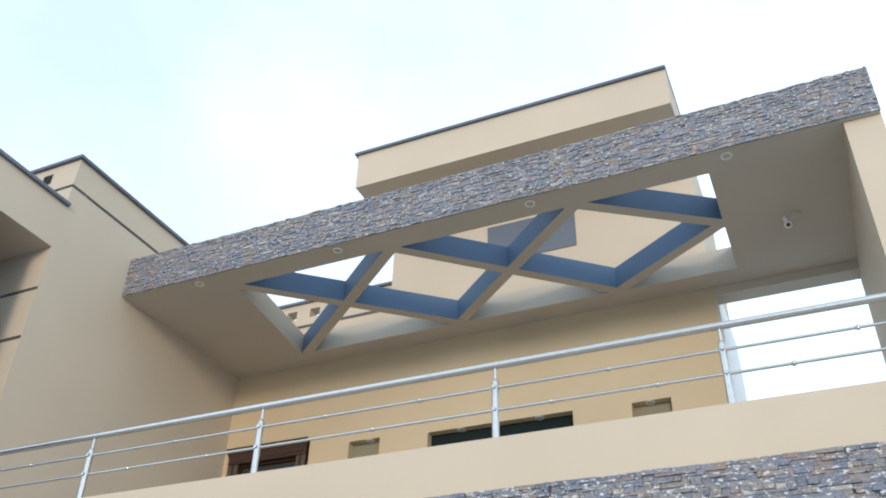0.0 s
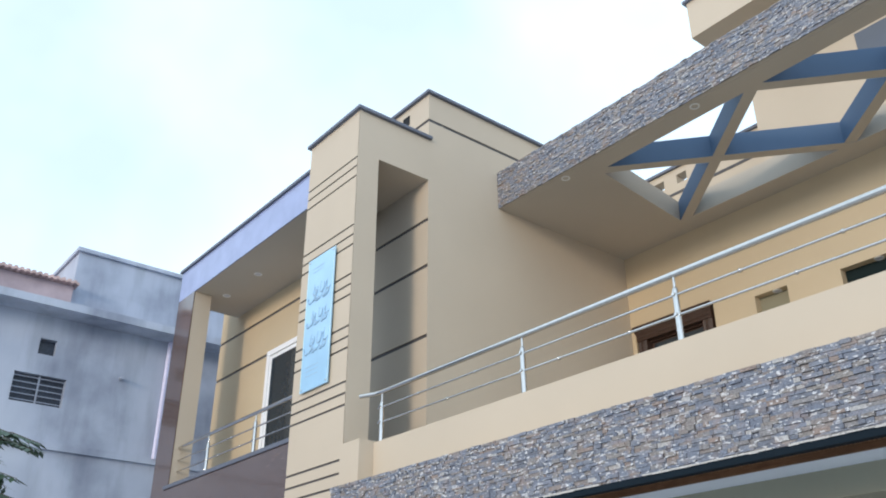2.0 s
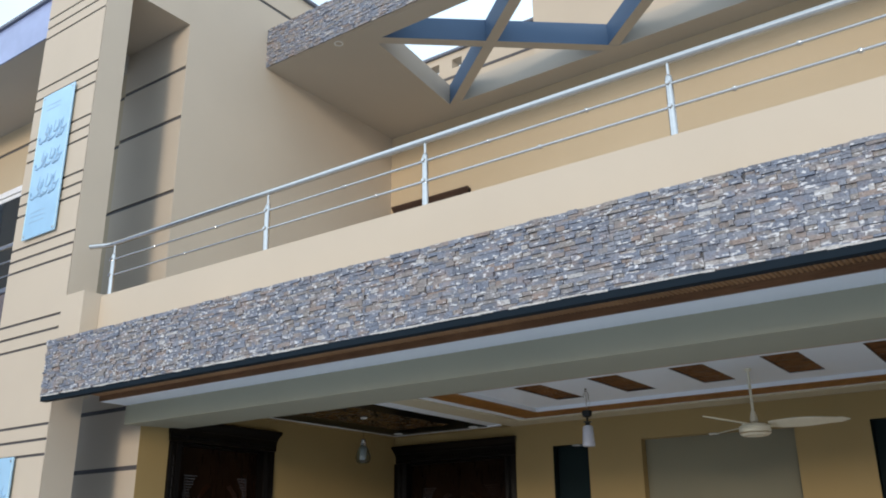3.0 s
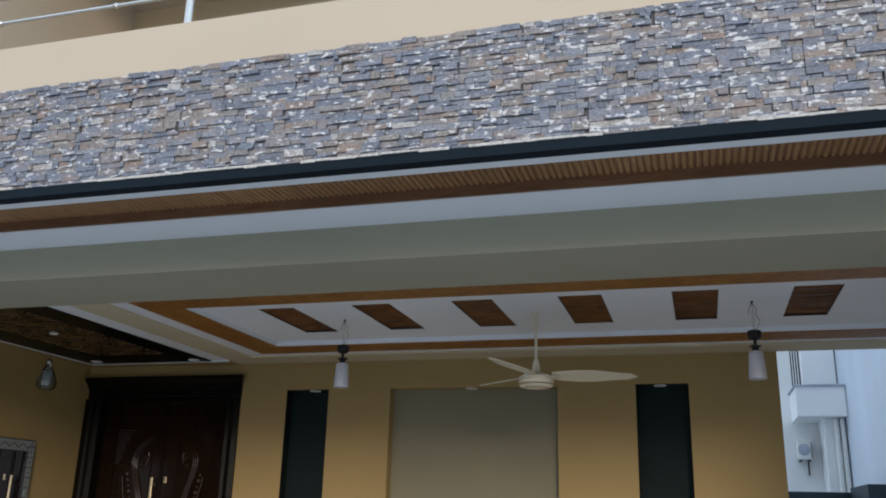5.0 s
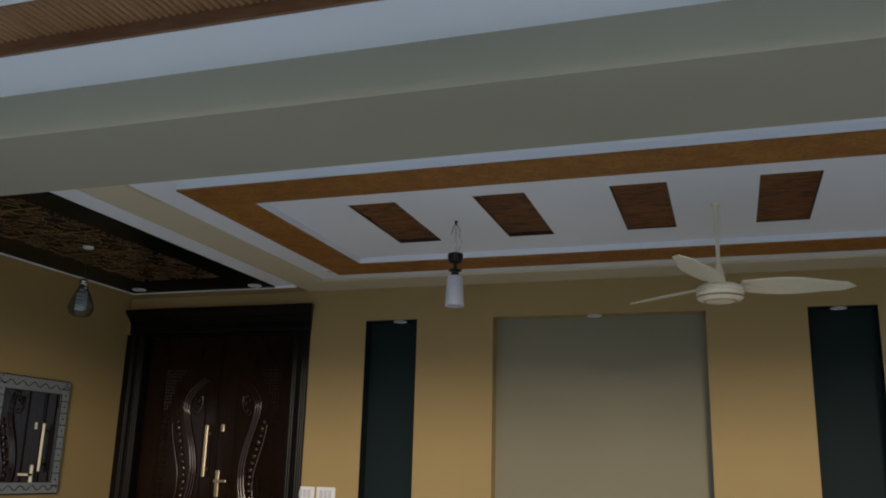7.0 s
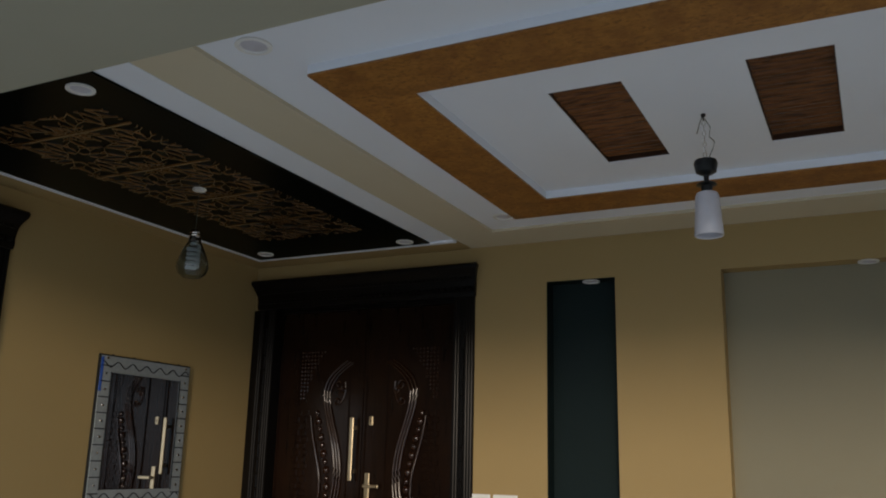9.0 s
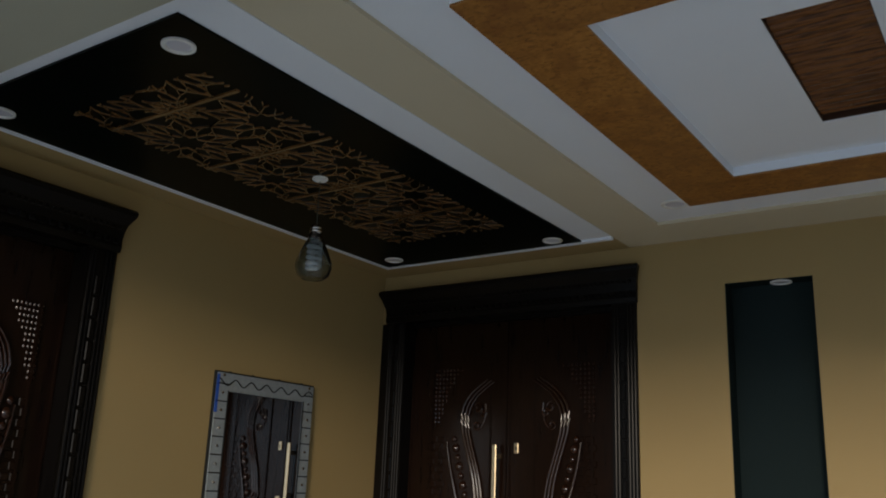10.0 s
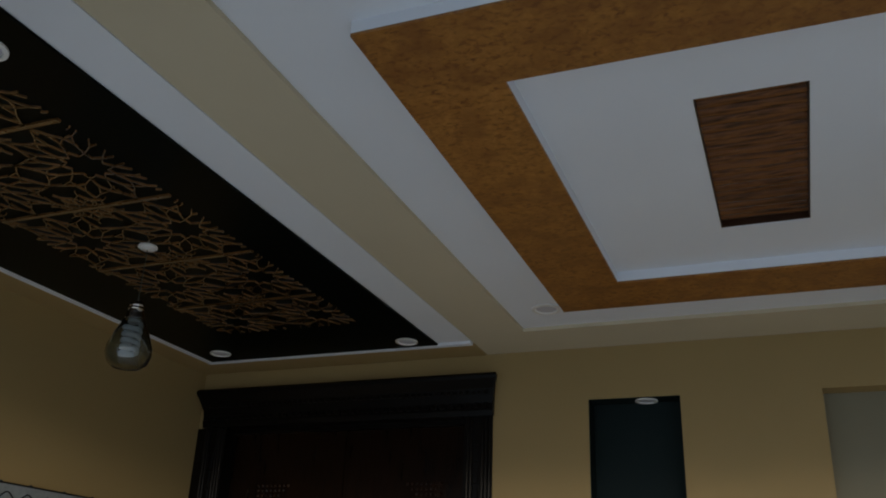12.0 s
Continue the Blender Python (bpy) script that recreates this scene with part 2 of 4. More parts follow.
BARK = plain("bark", (0.13, 0.10, 0.075), 0.9, 0, 0.3)
FADED = paint("faded_red_wall", (0.46, 0.37, 0.40), 0.85, 0.35, 0.3, 2.0)
RUST = plain("red_sheet_roof", (0.50, 0.36, 0.34), 0.7, 0, 0.3, 4)
TARP = plain("dark_green_sheet", (0.012, 0.025, 0.035), 0.6, 0, 0.3)
DARKHOLE = plain("dark_interior", (0.012, 0.012, 0.014), 0.9)


# ---- mesh helpers ----
def box(bm, x0, x1, y0, y1, z0, z1):
    v = [bm.verts.new((x, y, z)) for z in (z0, z1) for x, y in ((x0, y0), (x1, y0), (x1, y1), (x0, y1))]
    for f in ((3, 2, 1, 0), (4, 5, 6, 7), (0, 1, 5, 4), (1, 2, 6, 5), (2, 3, 7, 6), (3, 0, 4, 7)):
        bm.faces.new([v[i] for i in f])
    return v


def boxes(*rows, bevel=0.0):
    bm = bmesh.new()
    for r in rows:
        box(bm, *r)
    if bevel:
        bmesh.ops.bevel(bm, geom=bm.edges[:], offset=bevel, segments=2, affect="EDGES", profile=0.5)
    return bm


def lathe(profile, n=24, bm=None, at=(0, 0, 0)):
    """A turned body from (radius, z) pairs."""
    bm = bm or bmesh.new()
    rings = []
    for r, z in profile:
        rings.append([bm.verts.new((at[0] + max(r, 1e-4) * math.cos(a), at[1] + max(r, 1e-4) * math.sin(a), at[2] + z))
                      for a in (2 * math.pi * i / n for i in range(n))])
    for a, b in zip(rings, rings[1:]):
        for i in range(n):
            bm.faces.new((a[i], a[(i + 1) % n], b[(i + 1) % n], b[i]))
    bm.faces.new(rings[0][::-1])
    bm.faces.new(rings[-1])
    bmesh.ops.recalc_face_normals(bm, faces=bm.faces[:])
    return bm


def tube(points, radius, n=8, bm=None, closed=False):
    """A round bar along points; radius may be a number or one a point."""
    bm = bm or bmesh.new()
    pts = [Vector(p) for p in points]
    rad = radius if isinstance(radius, (list, tuple)) else [radius] * len(pts)
    rings = []
    for i, p in enumerate(pts):
        d = (pts[min(i + 1, len(pts) - 1)] - pts[max(i - 1, 0)]).normalized()
        side = d.cross(Vector((0, 0, 1)))
        if side.length < 0.05:
            side = d.cross(Vector((0, 1, 0)))
        side.normalize()
        up = side.cross(d)
        rings.append([bm.verts.new(p + rad[i] * (math.cos(a) * side + math.sin(a) * up)) for a in (2 * math.pi * k / n for k in range(n))])
    for a, b in zip(rings, rings[1:]):
        for k in range(n):
            bm.faces.new((a[k], a[(k + 1) % n], b[(k + 1) % n], b[k]))
    bm.faces.new(rings[0][::-1])
    bm.faces.new(rings[-1])
    return bm


def bar(bm, a, b, width, z0, z1):
    """A flat upright-sided bar on plan from a to b."""
    a, b = Vector((*a, 0)), Vector((*b, 0))
    s = (b - a).normalized().cross(Vector((0, 0, 1))) * (width / 2)
    v = [bm.verts.new((p.x, p.y, z)) for z in (z0, z1) for p in (a - s, b - s, b + s, a + s)]
    for f in ((3, 2, 1, 0), (4, 5, 6, 7), (0, 1, 5, 4), (1, 2, 6, 5), (2, 3, 7, 6), (3, 0, 4, 7)):
        bm.faces.new([v[i] for i in f])


def smooth_round(bm, limit=40):
    for f in bm.faces:
        f.smooth = True
    for e in bm.edges:
        if len(e.link_faces) == 2 and e.calc_face_angle(0) > radians(limit):
            e.smooth = False


def mesh_of(name, bm, material, rounded=False):
    bmesh.ops.recalc_face_normals(bm, faces=bm.faces[:])
    if rounded:
        smooth_round(bm)
    me = bpy.data.meshes.new(name)
    bm.to_mesh(me)
    bm.free()
    me.materials.append(material)
    return me


def part(name, bm, material, parent=None, label="", rounded=False):
    ob = new(name, mesh_of(name, bm, material, rounded))
    ob.parent = parent
    if label:
        ob["label"] = label
    return ob


def struct(name, bm, material, label, category):
    return tagged(part(name, bm, material), label, category, kind="structure")


def thing(name, label, category, m=None, group=""):
    ob = new(name)
    ob.empty_display_size = 0.1
    if m is not None:
        ob.matrix_basis = m
    return tagged(ob, label, category, group)


# ---- large structure ----
XL, XR = -8.48, 1.10            # terrace and carport between these walls
YF, YB = 6.13, 10.28            # front wall of the left block; back wall
YFIN = 4.95                     # front of the fin
XC = -8.37                      # inner face of the carport side wall
YP = 5.93                       # front of the carport pier
ZT = 7.74                       # terrace soffit

struct("ground", boxes((-300, 300, -300, 300, -0.3, 0.0)), GROUND, "plain grey concrete street and driveway ground", "ground")
struct("floor", boxes((XL, XR, 4.9, YB, 0.0, 0.03)), TILE, "beige tiled carport floor under the house", "floor")


def grooved(name, x0, x1, y, z0, z1, grooves, thick, label, skin=0.015, material=CREAM):
    """A front wall with dark horizontal grooves: a dark core, and bands of plaster proud of it."""
    core = struct(name, boxes((x0, x1, y + skin, y + thick, z0, z1)), GROOVE, label, "wall")
    low = z0
    for g, h in sorted(grooves) + [(z1 + 1, 0)]:
        top = min(g - h / 2, z1)
        part("plaster_band", boxes((x0, x1, y, y + skin, low, top)), material, core)
        low = g + h / 2
    return core


# left block: front wall behind fin and balcony
block_front = [(2.15, 0.05), (2.85, 0.05), (5.42, 0.05), (6.42, 0.05), (7.12, 0.05), (8.76, 0.05)]
grooved("wall_front_left", -9.75, XL - 0.004, YF, 0, 9.22, block_front, 0.25, "cream plastered house wall with dark horizontal grooves")
grooved("wall_front_balcony", -14.85, -9.75, YF, 0, 9.22, [(2.72, 0.04), (5.42, 0.05), (6.37, 0.05), (7.09, 0.05), (8.76, 0.05)], 0.25,
        "golden cream balcony wall with dark horizontal grooves", material=WARM)

# left wall of terrace and carport
left_wall = struct("wall_left", boxes((XL - 0.25, XL, YF + 0.26, 10.9, 3.0, 8.735), (XL - 0.25, XL, YF + 0.26, 10.9, 8.785, 9.22), (XL - 0.25, XL - 0.015, YF + 0.26, 10.9, 8.735, 8.785)),
                   CREAM, "cream plastered side wall of the terrace", "wall")
part("wall_return", boxes((XL - 0.0035, XL, YF - 0.001, YF + 0.26, 0, 8.735), (XL - 0.0035, XL, YF - 0.001, YF + 0.26, 8.785, 9.22)), CREAM, left_wall)
part("groove", boxes((XL - 0.02, XL - 0.012, YF + 0.27, 10.9, 8.735, 8.785)), GROOVE, left_wall)
grooved("wall_front_pier", -9.75, XC - 0.004, YP, 0, 2.985, [(0.75, 0.05), (1.45, 0.05), (2.15, 0.05), (2.80, 0.05)], 0.19, "cream plastered carport pier with dark horizontal grooves")
struct("wall_left_carport", boxes((XC - 0.30, XC, YP + 0.195, 6.33, 0, 2.985), (XC - 0.0035, XC, YP - 0.001, YP + 0.195, 0, 2.985), (XC - 0.30, XC, 7.79, 10.55, 0, 2.985), (XC - 0.30, XC, 6.33, 7.79, 2.50, 2.985)), GOLD, "golden cream painted side wall of the carport", "wall")


def coping(name, *rows, label="dark grey coping strip on the parapet"):
    return struct(name, boxes(*rows, bevel=0.006), COPING, label, "coping")


coping("trim_coping_left", (-14.75, XL + 0.05, YF - 0.05, YF + 0.28, 9.22, 9.27), (XL - 0.28, XL + 0.05, YF + 0.28, 10.9, 9.22, 9.27))
# rear parapet with square holes
rear_par = [(-7.98, -7.78), (-7.52, -7.32)]
pb = bmesh.new()
edges = [XL, *[c for r in rear_par for c in r], -5.73]
for a, b in zip(edges[::2], edges[1::2]):
    box(pb, a, b, 10.68, 10.9, 8.0, 9.22)
for a, b in rear_par:
    box(pb, a, b, 10.68, 10.9, 8.0, 8.93)
    box(pb, a, b, 10.68, 10.9, 9.10, 9.22)
struct("wall_rear_parapet", pb, CREAM, "cream rear roof parapet with small square holes", "parapet")
struct("trim_groove_rear", boxes((XL, -5.73, 10.672, 10.679, 8.735, 8.785)), GROOVE, "dark groove line in the rear parapet", "groove")
coping("trim_coping_rear", (XL + 0.05, -5.73, 10.63, 10.95, 9.22, 9.27))
# holes through the front parapet of the left block
struct("trim_parapet_holes", boxes((-9.12, -8.95, YF - 0.004, YF + 0.02, 8.93, 9.10)), DARKHOLE, "small dark square weep hole in the parapet", "opening")

# fin with its bridge to the house
FIN = [7.67, 7.53, 7.38, 6.65, 6.51, 6.37, 5.96, 5.82, 5.68, 5.27, 5.13, 4.99, 4.57, 4.43, 4.29, 3.66, 3.51, 3.36, 2.52, 2.37, 2.22, 1.5, 1.36, 1.22]
fin = grooved("wall_fin", -9.75, XL - 0.004, YFIN, 0, 8.41, [(z, 0.028) for z in FIN], 0.33, "cream plastered fin wall with groups of dark grooves")
part("fin_side", boxes((XL - 0.012, XL, YFIN, YFIN + 0.33, 0, 8.41)), CREAM, fin)
part("bridge", boxes((-9.75, XL, YFIN + 0.33, YF, 7.74, 8.41)), CREAM, fin)
coping("trim_coping_fin", (-9.80, XL + 0.05, YFIN - 0.05, YF + 0.04, 8.41, 8.46))

# balcony box clad in brown boards
boxf = struct("balcony_box", boxes((-14.2, -9.755, 5.0, YF, 7.46, 8.02)), SOFFIT, "balcony frame clad in glossy brown boards", "balcony")
part("top_cladding", boxes((-14.22, -9.755, 4.98, 4.998, 7.46, 8.02)), FASCIA, boxf, "brown fascia board with the sky's blue reflection painted on")
part("side_cladding", boxes((-14.22, -14.202, 4.998, 5.32, 3.41, 7.46), (-14.22, -14.202, 4.998, YF, 7.46, 8.02), (-14.22, -14.202, 4.998, YF, 3.41, 4.16)), CLAD, boxf)
part("column", boxes((-14.198, -13.56, 5.0, 5.30, 4.16, 7.458)), CREAM, boxf)
part("column_cladding", boxes((-14.22, -13.56, 4.98, 4.998, 3.41, 7.458)), CLAD, boxf)
part("floor_slab", boxes((-14.198, -9.755, 5.0, YF, 3.43, 4.14)), WARM, boxf)
part("bottom_cladding", boxes((-13.558, -9.755, 4.98, 4.998, 3.41, 4.10)), CLAD, boxf)
part("ledge", boxes((-13.70, -9.755, 4.955, 5.25, 4.102, 4.16), bevel=0.005), COPING, boxf, "dark stone ledge")
coping("trim_coping_balcony", (-14.26, -9.755, 4.94, YF, 8.02, 8.07))

# terrace floor, lower front beam and parapet
struct("ceiling_slab", boxes((XL, XR, 4.85, YB, 2.99, 3.25)), CREAM, "concrete slab between carport and terrace", "slab")
front = struct("wall_front_beam", boxes((-8.31, 1.36, 4.745, 4.84, 2.80, 3.27), (-8.31, 1.36, 4.745, 4.79, 2.7335, 2.80)), CREAM, "front beam of the carport", "beam")
part("beam_edge", boxes((-8.31, 1.36, 4.722, 4.79, 2.684, 2.7325)), DRIP, front, "dark painted drip edge board")
parapet = struct("wall_parapet", boxes((-8.02, 1.36, 5.05, 5.22, 3.0, 3.77)), CREAM, "cream plastered terrace parapet under the railing", "parapet")
part("end_block", boxes((-8.40, -8.022, 4.86, 5.24, 3.0, 3.79)), CREAM, parapet)
part("ledge", boxes((-8.02, 1.36, 4.852, 5.048, 3.0, 3.26)), CREAM, parapet)

# terrace back wall with niches (x0, x1, top)
up_niches = [(-6.25, -5.74, 6.33), (-4.97, -2.84, 6.29), (-2.05, -1.54, 6.27)]
tb = bmesh.new()
box(tb, XL, -8.40, YB, 10.55, 3.0, ZT)
box(tb, -8.40, -6.93, YB, 10.55, 6.47, ZT)
prev = -6.93
for a, b, z in up_niches:
    box(tb, prev, a, YB, 10.55, 3.0, ZT)
    box(tb, a, b, YB, 10.55, z, ZT)
    box(tb, a, b, YB, 10.55, 3.0, 3.6)
    prev = b
box(tb, prev, -0.78, YB, 10.55, 3.0, ZT)
wall_terrace = struct("wall_terrace_back", tb, WARM, "golden cream terrace back wall with lit niches", "wall")
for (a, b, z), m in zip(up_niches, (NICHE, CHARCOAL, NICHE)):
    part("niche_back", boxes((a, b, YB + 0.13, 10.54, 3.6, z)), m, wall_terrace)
part("header", boxes((-0.78, XR, YB, 10.55, 7.62, ZT)), SOFFIT, wall_terrace, "beige header over the opening")
struct("wall_side_passage", boxes((-0.78 - 0.25, -0.78, 10.552, 12.3, 0, 8.0), (-8.5, -0.78, 12.302, 12.5, 0, 8.0)), NBWHITE, "pale side wall along the passage", "wall")
struct("wall_right", boxes((1.0, 1.36, 7.52, 10.55, 3.0, 8.30)), CREAM, "cream plastered end wall of the terrace", "wall")
# unseen closing wall, golden so that less light bounces onto the right side
struct("wall_right_unseen", boxes((XR, 1.36, 4.95, 10.555, 0, 2.998)), GOLD, "golden cream painted side wall of the carport", "wall")
struct("wall_passage", boxes((0.96, 1.36, 10.56, 24.0, 0, 5.2)), NBBLUE, "pale boundary wall along the side passage", "wall")
struct("roof_house", boxes((XL, -1.04, 10.56, 12.3, ZT, 8.0), (-14.7, XL - 0.26, YF + 0.26, 12.3, 8.0, 8.2)), CONCRETE, "flat concrete roof of the house", "roof")

# terrace roof with the lattice opening
OX0, OX1, OY0, OY1 = -6.80, -0.42, 7.83, 9.90
ZTOP = 8.08
roof = struct("ceiling_terrace", boxes((OX1, XR, 7.52, YB, ZT, ZTOP), (OX0, OX1, 7.52, OY0, ZT, ZTOP), (-7.02, OX1, OY1, YB, ZT, ZTOP)),
              SOFFIT, "beige terrace canopy with a lattice skylight", "ceiling")
side = bmesh.new()
plan = [(XL, 7.52), (OX0, 7.52), (OX0, OY0), (-7.02, OY1), (-7.02, YB), (XL, YB)]
lo, hi = [side.verts.new((x, y, ZT)) for x, y in plan], [side.verts.new((x, y, ZTOP)) for x, y in plan]
side.faces.new(lo[::-1])
side.faces.new(hi)
for i in range(6):
    side.faces.new((lo[i], lo[(i + 1) % 6], hi[(i + 1) % 6], hi[i]))
part("canopy_side", side, SOFFIT, roof)
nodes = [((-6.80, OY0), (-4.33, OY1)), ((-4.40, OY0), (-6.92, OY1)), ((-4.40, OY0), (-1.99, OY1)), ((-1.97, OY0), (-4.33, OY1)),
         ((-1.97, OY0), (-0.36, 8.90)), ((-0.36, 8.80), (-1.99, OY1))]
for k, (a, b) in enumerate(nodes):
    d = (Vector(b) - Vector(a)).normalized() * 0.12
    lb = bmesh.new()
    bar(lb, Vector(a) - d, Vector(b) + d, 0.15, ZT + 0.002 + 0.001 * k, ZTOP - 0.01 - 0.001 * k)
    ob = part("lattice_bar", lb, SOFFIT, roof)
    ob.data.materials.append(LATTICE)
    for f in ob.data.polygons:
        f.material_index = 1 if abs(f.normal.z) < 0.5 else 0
struct("beam_canopy", boxes((XL, 1.355, 7.465, 7.518, ZT + 0.003, 8.31)), SOFFIT, "front beam of the terrace canopy", "beam")

# stair head on the roof
pent = struct("wall_stair_head", boxes((-5.73, -0.81, 10.3, 12.4, 8.02, 10.3)), CREAM, "cream stair head block on the roof", "building")
part("overhang", boxes((-5.98, -0.84, 9.3, 10.6, 10.3, 10.98)), CREAM, pent)
part("coping", boxes((-6.03, -0.83, 9.25, 10.65, 10.98, 11.03), bevel=0.006), COPING, pent)
part("window", boxes((-4.05, -2.62, 10.285, 10.298, 8.93, 9.62)), plain("grey_shutter", (0.115, 0.135, 0.175), 0.6, 0, 0.03, 3), pent, "plain grey panel window")

# ---- carport back wall, niches and doors' openings ----
niches = [(-5.751, -5.249, 2.542, CHARCOAL), (-4.537, -2.738, 2.543, NICHE), (-1.964, -1.457, 2.55, CHARCOAL)]
cb = bmesh.new()
box(cb, XC, -8.24, YB, 10.55, 0, 2.99)
box(cb, -8.24, -6.36, YB, 10.55, 2.62, 2.99)
prev = -6.36
for a, b, z, m in niches:
    box(cb, prev, a, YB, 10.55, 0, 2.99)
    box(cb, a, b, YB, 10.55, z, 2.99)
    prev = b
box(cb, prev, -0.63, YB, 10.55, 0, 2.99)
wall_back = struct("wall_back", cb, GOLD, "golden cream carport back wall with tall niches", "wall")
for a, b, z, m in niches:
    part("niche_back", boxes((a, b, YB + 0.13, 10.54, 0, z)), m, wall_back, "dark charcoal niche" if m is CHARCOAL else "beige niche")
    if m is CHARCOAL:
        part("niche_lining", boxes((a, a + 0.004, YB + 0.001, YB + 0.129, 0.03, z), (b - 0.004, b, YB + 0.001, YB + 0.129, 0.03, z), (a + 0.004, b - 0.004, YB + 0.001, YB + 0.129, z - 0.003, z)), CHARCOAL, wall_back)

# ---- carport ceiling ----
ZW, ZV, ZI = 2.862, 2.812, 2.868     # white tray, veneer band, inner tray
VX0, VX1, VX2, VX3 = -5.703, -5.372, 0.20, 0.54
VY0, VY1, VY2, VY3 = 7.188, 7.522, 9.219, 9.545
YBM = 6.467                      # back of the front beam
ceil = struct("ceiling", boxes(
    (XC, XR, 4.7905, 4.84, 2.735, 2.7995), (XC, XR, 4.84, 5.109, 2.793, 2.985), (XC, XR, 5.412, 5.72, 2.773, 2.985), (XC, XR, 5.109, 5.412, 2.845, 2.985),
    (-6.017, XR, YBM, VY0, ZW, 2.985), (-6.017, XR, VY3, 9.894, ZW, 2.985), (-6.017, VX0, VY0, VY3, ZW, 2.985), (VX3, XR, VY0, VY3, ZW, 2.985)),
    WHITE, "white gypsum carport ceiling in stepped trays", "ceiling")
part("dropped_frame", boxes((VX0, VX3, VY0, VY1, ZV + 0.0105, 2.984), (VX0, VX3, VY2, VY3, ZV + 0.0105, 2.984), (VX0, VX1, VY1, VY2, ZV + 0.0105, 2.984), (VX2, VX3, VY1, VY2, ZV + 0.0105, 2.984)), WHITE, ceil)
# inner tray, split round the six panels
PX = [-4.884 + 0.842 * i for i in range(6)]
PY0, PY1, PW = 7.867, 8.860, 0.332
tray = bmesh.new()
box(tray, VX1, VX2, VY1, PY0, ZI, 2.983)
box(tray, VX1, VX2, PY1, VY2, ZI, 2.983)
prev = VX1
for x in PX:
    box(tray, prev, x, PY0, PY1, ZI, 2.983)
    prev = x + PW
box(tray, prev, VX2, PY0, PY1, ZI, 2.983)
part("inner_tray", tray, WHITE, ceil)
# veneer band, laid just under the white
part("veneer_band", boxes((VX0, VX3, VY0, VY1, ZV, ZV + 0.010), (VX0, VX3, VY2, VY3, ZV, ZV + 0.010), (VX0, VX1, VY1, 8.349, ZV, ZV + 0.010), (VX0, VX1, 8.351, VY2, ZV, ZV + 0.010), (VX2, VX3, VY1, VY2, ZV, ZV + 0.010)),
     BURL, ceil, "orange burl veneer band")
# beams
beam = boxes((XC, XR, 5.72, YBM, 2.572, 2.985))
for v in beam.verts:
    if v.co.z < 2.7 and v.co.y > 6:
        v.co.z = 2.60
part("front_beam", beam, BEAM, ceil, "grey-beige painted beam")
ZS = 2.843
part("back_strip", boxes((-6.352, XR, 9.894, YB - 0.002, ZS, 2.985), (-6.352, -6.017, YBM + 0.002, 9.894, ZS, 2.985)), STRIP, ceil, "beige painted strip")
part("side_tray", boxes((-8.108, -6.354, YBM + 0.002, 9.976, 2.84, 2.984)), WHITE, ceil)
part("side_strip", boxes((XC + 0.001, -8.148, YBM + 0.002, YB - 0.002, 2.840, 2.984), (-8.148, -6.354, 10.016, YB - 0.002, 2.840, 2.984)), GOLD, ceil)
# half-round slats of the front strip
sl = bmesh.new()
x = XC + 0.01
while x < XR - 0.03:
    r = 0.0135 + 0.0015 * random.random()
    zc = 2.844
    ring = [(x + 0.015 - r * math.cos(a), zc - r * 1.25 * math.sin(a)) for a in (math.pi * i / 6 for i in range(7))]
    v0 = [sl.verts.new((p, 5.122, q)) for p, q in ring]
    v1 = [sl.verts.new((p, 5.392, q)) for p, q in ring]
    for i in range(6):
        sl.faces.new((v0[i], v0[i + 1], v1[i + 1], v1[i]))
    sl.faces.new(v0)
    sl.faces.new(v1[::-1])
    x += 0.032
part("slat_strip", sl, SLAT, ceil, "brown half-round wooden slats", rounded=True)
part("slat_edge", boxes((XC, XR, 5.394, 5.4115, 2.776, 2.844), (XC, XR, 5.1095, 5.121, 2.795, 2.844), (XC, XR, 5.121, 5.394, 2.838, 2.8445)), DARKWOOD, ceil)
# six ribbed wooden panels in the tray
for x in PX:
    pm = bmesh.new()
    y = PY0 + 0.005
    while y < PY1 - 0.045:
        r = 0.0165 + 0.011 * random.random()
        n = 8
        wob = random.random() * 6
        rows = []
        for i in range(n + 1):
            px = x + 0.005 + (PW - 0.010) * i / n
            dy = 0.004 * math.sin(wob + i * 0.9)
            rows.append([pm.verts.new((px, y + dy + r - r * math.cos(a), 2.901 - 1.0 * r * math.sin(a))) for a in (math.pi * k / 5 for k in range(6))])
        for a, b in zip(rows, rows[1:]):
            for k in range(5):
                pm.faces.new((a[k], a[k + 1], b[k + 1], b[k]))
        y += 2 * r + 0.005
    part("ribbed_panel", pm, RIB, ceil, "dark ribbed wooden ceiling panel", rounded=True)
    part("panel_back", boxes((x + 0.004, x + PW - 0.004, PY0 + 0.004, PY1 - 0.004, 2.900, 2.905)), PANEL_EDGE, ceil)
    part("panel_edge", boxes((x, x + 0.004, PY0, PY1, 2.872, 2.94), (x + PW - 0.004, x + PW, PY0, PY1, 2.872, 2.94), (x + 0.004, x + PW - 0.004, PY0, PY0 + 0.004, 2.872, 2.94), (x + 0.004, x + PW - 0.004, PY1 - 0.004, PY1, 2.872, 2.94)),
         PANEL_EDGE, ceil)
# black lacquered panel with the lattice screen
part("white_moulding", boxes((-8.148, -8.108, YBM + 0.002, 10.016, 2.824, 2.95), (-8.108, -6.354, 9.976, 10.016, 2.824, 2.95)), WHITE, ceil)
part("black_panel", boxes((-8.108, -6.555, 6.772, 9.976, 2.828, 2.8385)), BLACK, ceil, "black lacquered ceiling panel")


